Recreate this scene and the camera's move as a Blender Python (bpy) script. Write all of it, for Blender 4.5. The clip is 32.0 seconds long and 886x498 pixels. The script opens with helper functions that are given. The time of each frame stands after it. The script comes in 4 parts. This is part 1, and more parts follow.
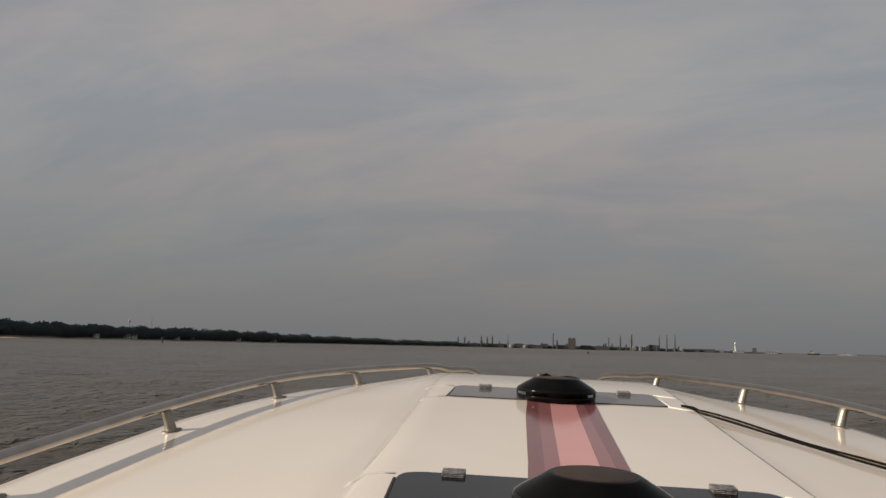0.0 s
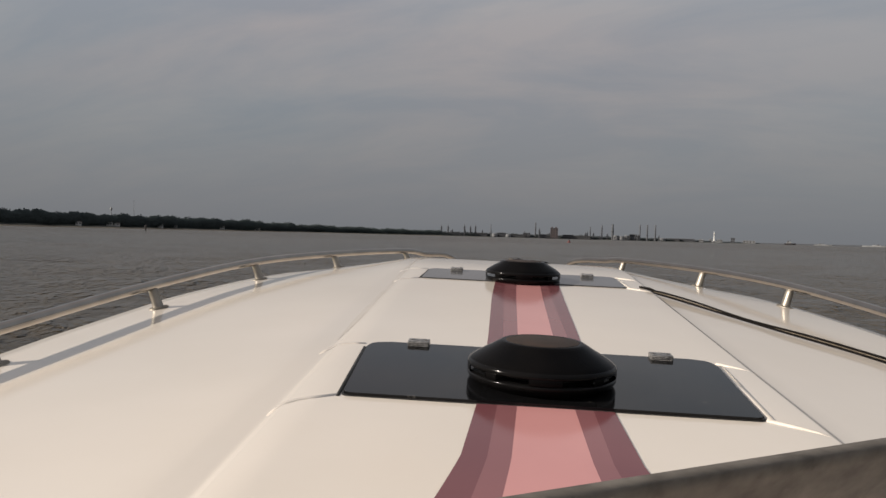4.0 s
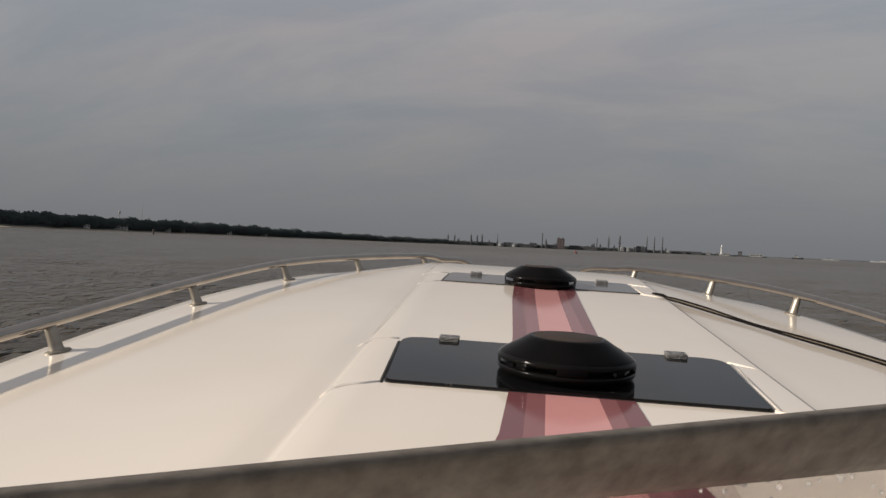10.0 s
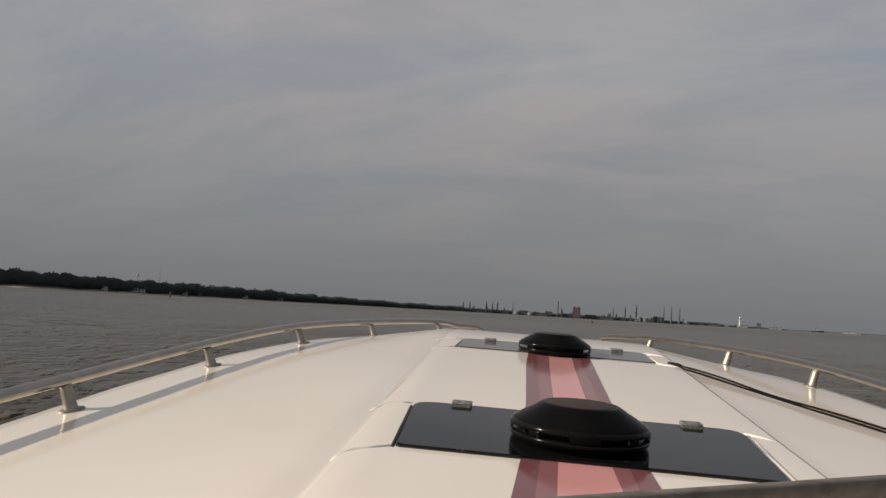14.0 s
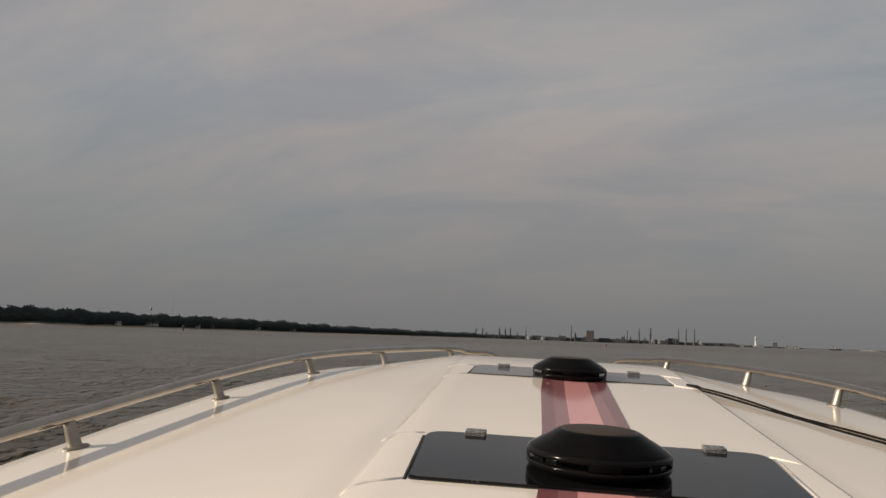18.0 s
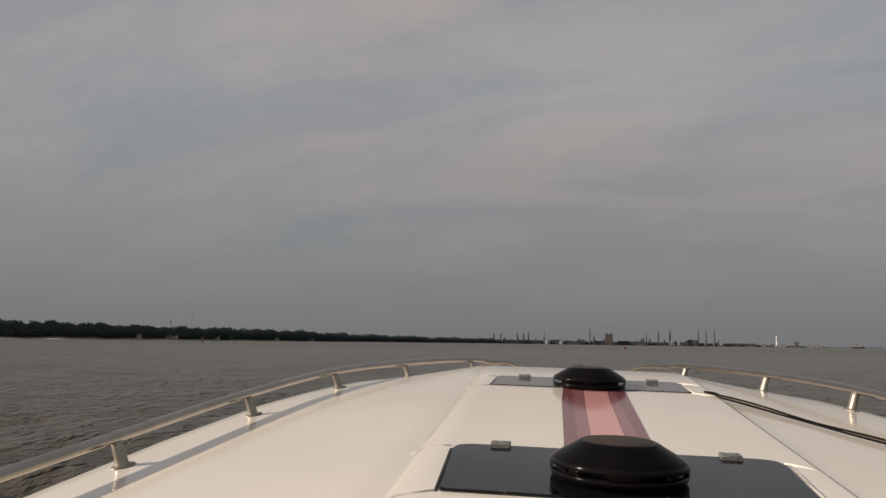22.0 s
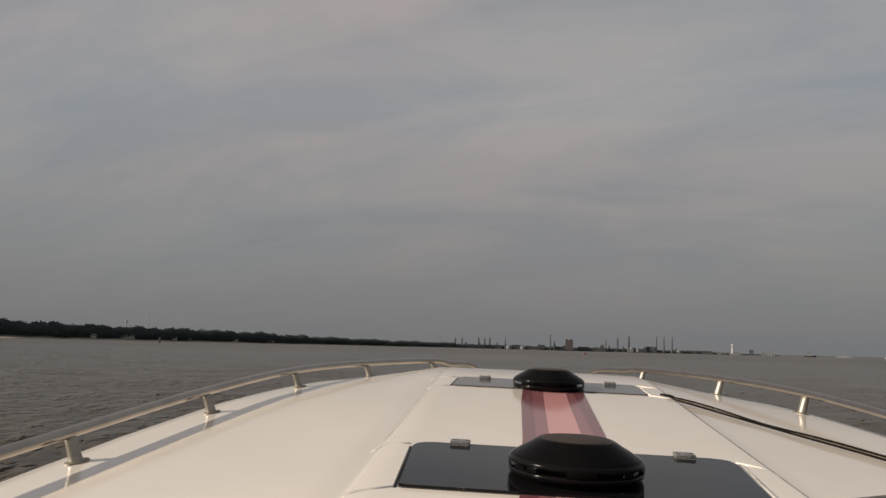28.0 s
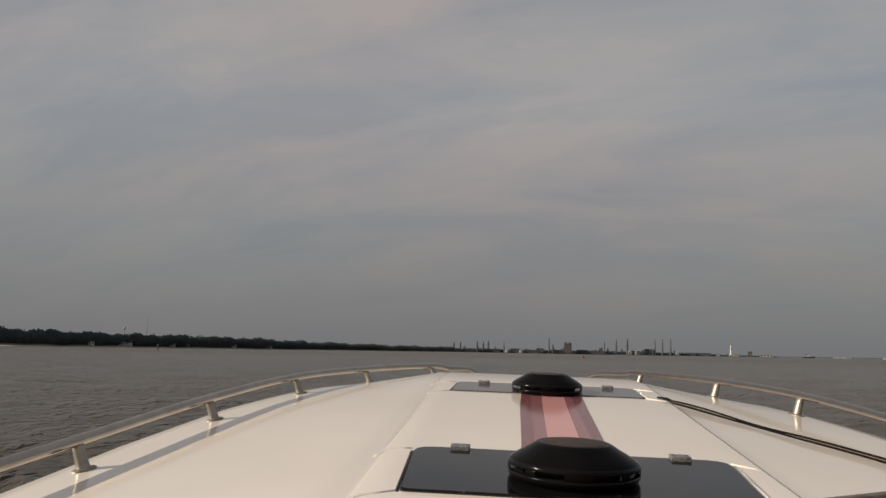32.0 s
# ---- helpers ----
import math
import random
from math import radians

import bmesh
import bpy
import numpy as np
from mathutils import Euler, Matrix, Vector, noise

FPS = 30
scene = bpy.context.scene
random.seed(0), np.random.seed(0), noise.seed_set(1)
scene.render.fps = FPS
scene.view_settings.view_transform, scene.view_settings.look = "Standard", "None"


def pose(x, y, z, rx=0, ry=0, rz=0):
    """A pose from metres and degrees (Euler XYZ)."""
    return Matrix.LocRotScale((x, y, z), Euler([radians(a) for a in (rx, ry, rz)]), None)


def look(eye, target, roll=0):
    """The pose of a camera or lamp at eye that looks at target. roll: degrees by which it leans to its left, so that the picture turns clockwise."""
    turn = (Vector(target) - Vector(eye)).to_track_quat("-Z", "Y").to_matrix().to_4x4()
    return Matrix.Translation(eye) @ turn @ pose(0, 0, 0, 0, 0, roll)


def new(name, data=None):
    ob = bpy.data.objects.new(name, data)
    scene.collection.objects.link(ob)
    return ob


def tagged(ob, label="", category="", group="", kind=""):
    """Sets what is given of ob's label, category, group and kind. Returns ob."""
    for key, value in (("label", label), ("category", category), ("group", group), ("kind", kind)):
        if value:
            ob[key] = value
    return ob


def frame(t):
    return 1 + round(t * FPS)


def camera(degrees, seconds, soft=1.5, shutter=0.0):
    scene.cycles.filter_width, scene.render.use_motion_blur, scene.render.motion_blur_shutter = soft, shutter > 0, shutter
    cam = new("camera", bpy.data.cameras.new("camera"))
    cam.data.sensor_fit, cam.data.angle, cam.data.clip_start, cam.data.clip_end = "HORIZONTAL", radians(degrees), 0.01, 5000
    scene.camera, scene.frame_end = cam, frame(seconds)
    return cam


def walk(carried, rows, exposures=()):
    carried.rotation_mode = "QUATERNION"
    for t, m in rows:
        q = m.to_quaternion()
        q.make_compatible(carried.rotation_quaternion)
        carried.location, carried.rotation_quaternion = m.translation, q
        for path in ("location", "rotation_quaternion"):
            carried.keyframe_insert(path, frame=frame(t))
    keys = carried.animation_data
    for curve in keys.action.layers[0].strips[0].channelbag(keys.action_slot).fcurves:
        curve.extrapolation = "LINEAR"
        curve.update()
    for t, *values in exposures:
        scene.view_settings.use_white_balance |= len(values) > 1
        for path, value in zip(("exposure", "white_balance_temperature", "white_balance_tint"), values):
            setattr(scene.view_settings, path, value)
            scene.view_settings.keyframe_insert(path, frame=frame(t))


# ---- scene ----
cam = camera(60, 32.0)
walk(cam, [
    (0, pose(-0.1291, -1.4477, 1.7375, 97.204, -1.304, 5.272)),
    (0.5, pose(-0.1409, -1.4908, 1.7372, 93.573, -1.102, 4.985)),
    (1, pose(-0.1235, -1.4942, 1.7539, 92.923, -0.040, 5.547)),
    (1.5, pose(-0.1202, -1.5116, 1.7360, 92.888, -0.089, 5.804)),
    (2, pose(-0.1287, -1.4975, 1.7332, 92.202, -0.204, 5.043)),
    (2.5, pose(-0.1116, -1.5481, 1.7324, 91.408, 0.071, 4.707)),
    (3, pose(-0.0991, -1.5368, 1.7213, 90.250, -0.653, 4.613)),
    (3.5, pose(-0.0895, -1.5451, 1.7260, 88.902, -0.686, 4.356)),
    (4, pose(-0.0866, -1.5388, 1.7251, 88.974, -1.503, 4.045)),
    (4.5, pose(-0.0900, -1.5261, 1.7143, 92.300, -2.310, 3.448)),
    (6.5, pose(-0.0890, -1.5710, 1.7131, 93.020, -2.198, 4.180)),
    (7, pose(-0.1213, -1.5542, 1.7041, 92.538, -2.528, 3.284)),
    (7.5, pose(-0.1153, -1.5796, 1.7042, 91.751, -2.390, 3.817)),
    (8, pose(-0.1126, -1.6186, 1.7081, 90.998, -2.389, 4.231)),
    (8.5, pose(-0.1201, -1.6453, 1.7039, 90.774, -2.648, 4.370)),
    (9, pose(-0.1189, -1.6494, 1.7127, 90.338, -2.454, 4.687)),
    (9.5, pose(-0.1292, -1.6553, 1.7144, 89.959, -2.401, 4.546)),
    (10, pose(-0.1289, -1.6520, 1.7112, 89.606, -2.420, 4.528)),
    (10.5, pose(-0.1370, -1.6561, 1.7240, 89.098, -2.141, 4.234)),
    (11, pose(-0.1323, -1.6778, 1.7167, 89.255, -2.329, 4.330)),
    (11.5, pose(-0.1323, -1.6846, 1.7156, 89.791, -2.414, 4.446)),
    (12, pose(-0.1335, -1.6889, 1.7165, 90.609, -2.541, 4.555)),
    (12.5, pose(-0.1291, -1.6952, 1.7177, 91.486, -2.753, 4.872)),
    (13, pose(-0.1287, -1.6847, 1.7113, 92.644, -3.062, 5.118)),
    (13.5, pose(-0.1236, -1.6777, 1.7043, 93.802, -2.964, 5.419)),
    (14, pose(-0.1250, -1.6653, 1.7057, 94.553, -3.296, 5.651)),
    (14.5, pose(-0.1248, -1.6644, 1.7054, 95.630, -3.313, 6.024)),
    (15, pose(-0.1271, -1.6696, 1.7077, 96.314, -3.326, 6.285)),
    (15.5, pose(-0.1285, -1.6718, 1.7114, 96.769, -3.223, 6.379)),
    (17.5, pose(-0.1221, -1.6568, 1.7068, 97.331, -2.405, 6.823)),
    (18, pose(-0.1247, -1.6285, 1.7039, 96.503, -1.942, 6.600)),
    (18.5, pose(-0.1191, -1.6562, 1.7040, 95.692, -0.908, 6.504)),
    (19, pose(-0.1288, -1.7230, 1.7151, 95.086, -1.216, 6.220)),
    (19.5, pose(-0.1332, -1.7230, 1.7240, 94.984, -1.436, 6.022)),
    (20, pose(-0.1341, -1.7214, 1.7208, 95.179, -1.225, 6.086)),
    (20.5, pose(-0.1378, -1.7258, 1.7323, 94.576, -1.656, 6.488)),
    (21, pose(-0.1335, -1.7133, 1.7260, 95.133, -1.278, 7.242)),
    (21.5, pose(-0.1279, -1.7159, 1.7254, 96.052, -0.562, 7.769)),
    (22, pose(-0.1286, -1.7106, 1.7261, 96.947, -0.737, 7.936)),
    (22.5, pose(-0.1214, -1.7121, 1.7198, 97.991, -0.396, 7.959)),
    (23, pose(-0.1215, -1.7115, 1.7196, 97.899, -0.539, 7.681)),
    (23.5, pose(-0.1246, -1.7104, 1.7195, 97.699, -0.688, 7.155)),
    (24, pose(-0.1243, -1.7201, 1.7216, 97.591, -0.634, 6.711)),
    (24.5, pose(-0.1296, -1.7144, 1.7179, 97.354, -0.940, 6.272)),
    (25, pose(-0.1281, -1.7144, 1.7190, 97.197, -0.808, 6.062)),
    (25.5, pose(-0.1275, -1.7142, 1.7168, 97.131, -0.960, 5.925)),
    (27.5, pose(-0.1301, -1.7077, 1.7083, 97.629, -1.458, 5.133)),
    (28, pose(-0.1276, -1.7188, 1.7144, 97.290, -1.453, 5.078)),
    (28.5, pose(-0.1267, -1.7302, 1.7102, 97.039, -1.424, 5.038)),
    (29, pose(-0.1284, -1.7297, 1.7063, 96.874, -1.457, 5.004)),
    (29.5, pose(-0.1282, -1.7447, 1.7133, 96.894, -1.283, 4.996)),
    (30, pose(-0.1287, -1.7409, 1.7067, 97.117, -1.437, 4.965)),
    (30.5, pose(-0.1259, -1.7521, 1.7125, 97.318, -1.223, 5.043)),
    (31, pose(-0.1260, -1.7573, 1.7173, 97.518, -1.022, 5.034)),
    (31.5, pose(-0.1266, -1.7442, 1.7113, 97.546, -1.308, 4.995)),
    (32, pose(-0.1268, -1.7534, 1.7186, 97.608, -0.950, 4.977)),
], [(0.0, -0.04, 6500, 10), (1.5, -0.01, 6360, 10), (3.0, 0.05, 6280, 10), (4.5, 0.02, 6170, 10), (8.0, 0.0, 6280, 10), (12.0, 0.0, 6220, 10), (14.0, 0.0, 6300, 10),
    (17.5, 0.0, 6560, 10), (21.0, 0.0, 6500, 10), (24.0, -0.03, 6480, 10), (32.0, -0.03, 6480, 10)])

# ---- world, sun ----
SUN_FROM = Vector((-0.875, -0.245, 0.43)).normalized()
world = bpy.data.worlds.new("sky")
scene.world = world
world.use_nodes = True
wn, wl = world.node_tree.nodes, world.node_tree.links
wn.clear()


def wnode(kind, **values):
    n = wn.new(kind)
    for key, value in values.items():
        n.inputs[key].default_value = value
    return n


sky = wn.new("ShaderNodeTexSky")
sky.sky_type = "NISHITA"
sky.sun_disc = False
sky.sun_elevation = math.asin(SUN_FROM.z)
sky.sun_rotation = math.atan2(SUN_FROM.x, SUN_FROM.y)
sky.air_density, sky.dust_density, sky.ozone_density = 1.4, 4.0, 1.0
wcoord = wn.new("ShaderNodeTexCoord")
wsep = wn.new("ShaderNodeSeparateXYZ")
wl.new(wcoord.outputs["Generated"], wsep.inputs[0])
# flat cloud deck: the direction divided by its height gives streets that narrow to the horizon
wadd = wn.new("ShaderNodeMath")
wadd.operation = "ADD"
wadd.inputs[1].default_value = 0.30
wl.new(wsep.outputs["Z"], wadd.inputs[0])
wmax = wn.new("ShaderNodeMath")
wmax.operation = "MAXIMUM"
wmax.inputs[1].default_value = 0.05
wl.new(wadd.outputs[0], wmax.inputs[0])
wcomb = wn.new("ShaderNodeCombineXYZ")
for axis in range(3):
    wl.new(wmax.outputs[0], wcomb.inputs[axis])
wdiv = wn.new("ShaderNodeVectorMath")
wdiv.operation = "DIVIDE"
wl.new(wcoord.outputs["Generated"], wdiv.inputs[0])
wl.new(wcomb.outputs[0], wdiv.inputs[1])
wmap = wn.new("ShaderNodeMapping")
wmap.vector_type = "TEXTURE"
wmap.inputs["Rotation"].default_value = (0, 0, radians(-13))
wmap.inputs["Scale"].default_value = (2.2, 1.0, 1.0)
wl.new(wdiv.outputs[0], wmap.inputs["Vector"])
wnoise = wnode("ShaderNodeTexNoise", Scale=3.1, Detail=7.0, Roughness=0.58, Distortion=0.25)
wnoise.noise_dimensions = "2D"
wl.new(wmap.outputs[0], wnoise.inputs["Vector"])
wramp = wn.new("ShaderNodeValToRGB")
wramp.color_ramp.elements[0].position, wramp.color_ramp.elements[1].position = 0.36, 0.66
wramp.color_ramp.elements[0].color = (0.305, 0.316, 0.339, 1)
wramp.color_ramp.elements[1].color = (0.402, 0.377, 0.369, 1)
wl.new(wnoise.outputs[0], wramp.inputs[0])
# broad patches of warmer and cooler cloud
wtone = wnode("ShaderNodeTexNoise", Scale=1.15, Detail=3.0, Roughness=0.5, Distortion=0.2)
wtone.noise_dimensions = "2D"
wl.new(wmap.outputs[0], wtone.inputs["Vector"])
wtint = wn.new("ShaderNodeValToRGB")
wtint.color_ramp.elements[0].position, wtint.color_ramp.elements[1].position = 0.38, 0.62
wtint.color_ramp.elements[0].color, wtint.color_ramp.elements[1].color = (0.975, 1.0, 1.0, 1), (1.055, 1.0, 0.975, 1)
wl.new(wtone.outputs[0], wtint.inputs[0])
wmul = wn.new("ShaderNodeMix")
wmul.data_type, wmul.blend_type = "RGBA", "MULTIPLY"
wmul.inputs[0].default_value = 1.0
wl.new(wramp.outputs[0], wmul.inputs["A"])
wl.new(wtint.outputs[0], wmul.inputs["B"])
# haze towards the horizon
wh = wn.new("ShaderNodeMapRange")
wh.inputs["From Min"].default_value, wh.inputs["From Max"].default_value = 0.0, 0.30
wl.new(wsep.outputs["Z"], wh.inputs[0])
wmix = wn.new("ShaderNodeMix")
wmix.data_type = "RGBA"
wmix.inputs["A"].default_value = (0.196, 0.199, 0.204, 1)
wl.new(wh.outputs[0], wmix.inputs[0])
wl.new(wmul.outputs["Result"], wmix.inputs["B"])
wbg1 = wnode("ShaderNodeBackground", Strength=0.05)
wl.new(sky.outputs[0], wbg1.inputs["Color"])
wbg2 = wnode("ShaderNodeBackground", Strength=1.03)
wl.new(wmix.outputs["Result"], wbg2.inputs["Color"])
wms = wn.new("ShaderNodeMixShader")
wms.inputs[0].default_value = 0.86
wl.new(wbg1.outputs[0], wms.inputs[1])
wl.new(wbg2.outputs[0], wms.inputs[2])
wout = wn.new("ShaderNodeOutputWorld")
wl.new(wms.outputs[0], wout.inputs[0])

sun = new("sun", bpy.data.lights.new("sun", "SUN"))
sun.data.energy, sun.data.angle, sun.data.color = 4.85, radians(1.6), (1.0, 0.88, 0.735)
sun.matrix_world = look(SUN_FROM * 50, (0, 0, 0))


# ---- materials ----
def material(name, color, rough=0.5, metal=0.0, color2=None, scale=3.0, bump=0.0, bump_scale=40.0, coat=0.0, spread=(0.35, 0.7),
             rough2=None, stretch=(1, 1, 1), random=0.0, spec=0.5):
    """A principled material with two scales of noise: patches of color2 and fine relief."""
    m = bpy.data.materials.new(name)
    m.use_nodes = True
    nt = m.node_tree
    n, l = nt.nodes, nt.links
    p = n["Principled BSDF"]
    p.inputs["Roughness"].default_value, p.inputs["Metallic"].default_value = rough, metal
    p.inputs["Coat Weight"].default_value = coat
    p.inputs["Specular IOR Level"].default_value = spec
    p.inputs["Coat Roughness"].default_value = 0.06
    coord = n.new("ShaderNodeTexCoord")
    mp = n.new("ShaderNodeMapping")
    mp.inputs["Scale"].default_value = stretch
    l.new(coord.outputs["Object"], mp.inputs[0])
    t1 = n.new("ShaderNodeTexNoise")
    t1.inputs["Scale"].default_value, t1.inputs["Detail"].default_value = scale, 6
    l.new(mp.outputs[0], t1.inputs["Vector"])
    ramp = n.new("ShaderNodeValToRGB")
    c2 = color2 or tuple(c * 0.86 for c in color)
    ramp.color_ramp.elements[0].position, ramp.color_ramp.elements[1].position = spread
    ramp.color_ramp.elements[0].color, ramp.color_ramp.elements[1].color = (*c2, 1), (*color, 1)
    l.new(t1.outputs[0], ramp.inputs[0])
    out = ramp.outputs[0]
    if random:
        info = n.new("ShaderNodeObjectInfo")
        mr = n.new("ShaderNodeMapRange")
        mr.inputs["To Min"].default_value, mr.inputs["To Max"].default_value = 1 - random, 1 + random
        l.new(info.outputs["Random"], mr.inputs[0])
        hsv = n.new("ShaderNodeHueSaturation")
        l.new(mr.outputs[0], hsv.inputs["Value"])
        l.new(out, hsv.inputs["Color"])
        out = hsv.outputs[0]
    l.new(out, p.inputs["Base Color"])
    t2 = n.new("ShaderNodeTexNoise")
    t2.inputs["Scale"].default_value, t2.inputs["Detail"].default_value = bump_scale, 4
    l.new(mp.outputs[0], t2.inputs["Vector"])
    if rough2 is not None:
        mr2 = n.new("ShaderNodeMapRange")
        mr2.inputs["To Min"].default_value, mr2.inputs["To Max"].default_value = rough, rough2
        l.new(t1.outputs[0], mr2.inputs[0])
        l.new(mr2.outputs[0], p.inputs["Roughness"])
    if bump:
        b = n.new("ShaderNodeBump")
        b.inputs["Strength"].default_value, b.inputs["Distance"].default_value = 1.0, bump
        l.new(t2.outputs[0], b.inputs["Height"])
        l.new(b.outputs[0], p.inputs["Normal"])
    return m


GELCOAT = material("cream gelcoat", (0.838, 0.762, 0.674), 0.07, 0, (0.800, 0.720, 0.626), 2.2, 0.0, 30, 0.3, rough2=0.15)
HULLWHITE = material("hull gelcoat", (0.78, 0.74, 0.68), 0.25, 0, (0.72, 0.68, 0.62), 1.2, 0.0003, 20, 0.4)
PINK = material("faded pink paint", (0.66, 0.325, 0.310), 0.12, 0, (0.61, 0.290, 0.280), 4.0, 0.0, 40, 0.0, spec=0.36)
MAUVE = material("faded mauve paint", (0.205, 0.076, 0.083), 0.12, 0, (0.175, 0.065, 0.072), 4.0, 0.0, 40, 0.0, spec=0.36)
MAUVE_LIGHT = material("faded light mauve paint", (0.285, 0.122, 0.128), 0.12, 0, (0.255, 0.108, 0.114), 4.0, 0.0, 40, 0.0, spec=0.36)
# gelcoat a little darker: the port crease's shade put into colour
CREASE_SHADE = material("gelcoat with crease shade", (0.800, 0.720, 0.628), 0.07, 0, (0.755, 0.668, 0.566), 14.0, 0.0, 60, 0.3, rough2=0.15)
SMOKED = material("smoked acrylic", (0.006, 0.006, 0.0065), 0.03, 0, (0.050, 0.047, 0.043), 48.0, 0.0, 15, 0.0, rough2=0.07, spread=(0.27, 0.33), spec=0.23)
BLACK_PLASTIC = material("black plastic", (0.0035, 0.0035, 0.004), 0.10, 0, (0.006, 0.0055, 0.0055), 14.0, 0.0, 180, 0.0, rough2=0.17, spec=0.25)
BLACK_PLASTIC.node_tree.nodes["Principled BSDF"].inputs["IOR"].default_value = 1.14
BLACK_GLOSS = material("glossy black plastic", (0.004, 0.004, 0.0045), 0.09, 0, (0.007, 0.0065, 0.0065), 14.0, 0.0, 180, 0.0, rough2=0.2)
BLACK_GLOSS.node_tree.nodes["Principled BSDF"].inputs["IOR"].default_value = 1.2
# grey base colour stands in for the sky mirrored in the far panel
SMOKED_SHEEN = material("smoked acrylic with sky sheen", (0.125, 0.125, 0.128), 0.08, 0, (0.105, 0.105, 0.108), 5.0, 0.0, 15, 0.0, rough2=0.16)
RUBBER = material("black rubber", (0.012, 0.012, 0.012), 0.6, 0, (0.02, 0.02, 0.02), 20.0, 0.0004, 160)
SOLAR = material("solar cell", (0.055, 0.036, 0.026), 0.55, 0, (0.035, 0.026, 0.021), 30.0, 0.0, 40, 0.0, spec=0.15)
STEEL = material("polished stainless steel", (0.415, 0.378, 0.336), 0.015, 1.0, (0.34, 0.308, 0.274), 18.0, 0.00003, 40, rough2=0.05)
STEEL_SATIN = material("satin stainless steel", (0.40, 0.365, 0.31), 0.42, 0.85, (0.28, 0.253, 0.215), 26.0, 0.0, 120, rough2=0.54)
STEEL_DULL = material("dull stainless steel", (0.36, 0.33, 0.28), 0.55, 1.0, (0.25, 0.225, 0.19), 30.0, 0.0, 120, rough2=0.65)
HINGE = material("grey hinge plastic", (0.36, 0.352, 0.345), 0.4, 0.0, (0.12, 0.117, 0.115), 90.0, 0.0004, 200)
HINGE_RIB = material("pale mottled hinge plastic", (0.52, 0.50, 0.48), 0.35, 0.0, (0.16, 0.155, 0.15), 150.0, 0.0, 200)
HINGE_DARK = material("dark hinge plastic", (0.26, 0.252, 0.245), 0.35, 0, (0.035, 0.034, 0.033), 120.0, 0.0, 200)
TRIM = material("weathered bronze trim", (0.170, 0.150, 0.127), 0.6, 0.0, (0.080, 0.068, 0.055), 46.0, 0.0006, 110, spread=(0.33, 0.72))
ROPE_BLACK = material("black rope", (0.005, 0.004, 0.0035), 0.8, 0, (0.009, 0.0075, 0.0065), 200.0, 0.0015, 260, spec=0.08)
ROPE_TAN = material("tan rope", (0.19, 0.155, 0.11), 0.9, 0, (0.12, 0.10, 0.075), 200.0, 0.0015, 260)
FLOORGREY = material("cockpit floor", (0.4, 0.38, 0.35), 0.7, 0, (0.33, 0.31, 0.29), 8.0, 0.001, 60)
# both foliage colours are lifted and blued to carry the haze of distance
LEAF = material("far foliage with haze", (0.088, 0.106, 0.106), 0.95, 0, (0.070, 0.086, 0.088), 0.11, 0.0, 0.8, spec=0.1)
LEAF_FAR = material("distant foliage with haze", (0.076, 0.088, 0.092), 0.95, 0, (0.058, 0.068, 0.073), 0.08, 0.0, 0.6, spec=0.1)
SAND = material("beach sand", (0.34, 0.29, 0.22), 0.9, 0, (0.24, 0.20, 0.15), 0.05, 0.1, 2.0)
EARTH = material("shore earth", (0.06, 0.06, 0.045), 0.95, 0, (0.035, 0.04, 0.03), 0.03, 0.2, 1.0)
HOUSE_WALL = material("white clapboard", (0.64, 0.63, 0.61), 0.7, 0, (0.50, 0.49, 0.48), 0.8, 0.01, 6, random=0.3)
ROOF = material("asphalt shingle", (0.07, 0.065, 0.062), 0.9, 0, (0.045, 0.042, 0.04), 1.0, 0.02, 5)
GLASSDARK = material("dark window glass", (0.04, 0.042, 0.045), 0.4, 0, (0.03, 0.03, 0.035), 1.0)
# blue-grey of this steel includes painted distance haze
STACK = material("stack steel with haze", (0.104, 0.109, 0.120), 0.8, 0.0, (0.076, 0.080, 0.089), 0.1, 0.05, 1.0, random=0.3)
CONCRETE = material("grey concrete", (0.095, 0.097, 0.103), 0.85, 0, (0.065, 0.066, 0.07), 0.12, 0.05, 0.8)
# brick red greyed in its colour for distance haze
BRICKRED = material("red brown brick with haze", (0.118, 0.100, 0.102), 0.85, 0, (0.11, 0.086, 0.088), 0.12, 0.05, 0.8)
TANKWHITE = material("white tank paint", (0.22, 0.225, 0.235), 0.6, 0, (0.15, 0.155, 0.165), 0.08, 0.02, 0.5)
WHITEPAINT = material("white paint", (0.82, 0.82, 0.80), 0.45, 0, (0.72, 0.72, 0.70), 0.1, 0.02, 0.5)
SHEDPAINT = material("weathered pale paint", (0.34, 0.345, 0.35), 0.7, 0, (0.25, 0.255, 0.26), 0.1, 0.02, 0.5)
SHIPHULL = material("dark ship hull", (0.035, 0.035, 0.04), 0.5, 0, (0.05, 0.04, 0.04), 0.1, 0.02, 0.5)
REDPAINT = material("red buoy paint", (0.15, 0.036, 0.032), 0.6, 0, (0.10, 0.026, 0.024), 2.0, 0.004, 20)
WOODPILE = material("tarred timber", (0.03, 0.027, 0.024), 0.9, 0, (0.05, 0.043, 0.036), 3.0, 0.01, 12)

GLASS = bpy.data.materials.new("windscreen acrylic")
GLASS.use_nodes = True
gp = GLASS.node_tree.nodes["Principled BSDF"]
gp.inputs["Base Color"].default_value = (0.50, 0.47, 0.445, 1)
gp.inputs["Roughness"].default_value, gp.inputs["IOR"].default_value = 0.02, 1.3
gp.inputs["Transmission Weight"].default_value = 1.0


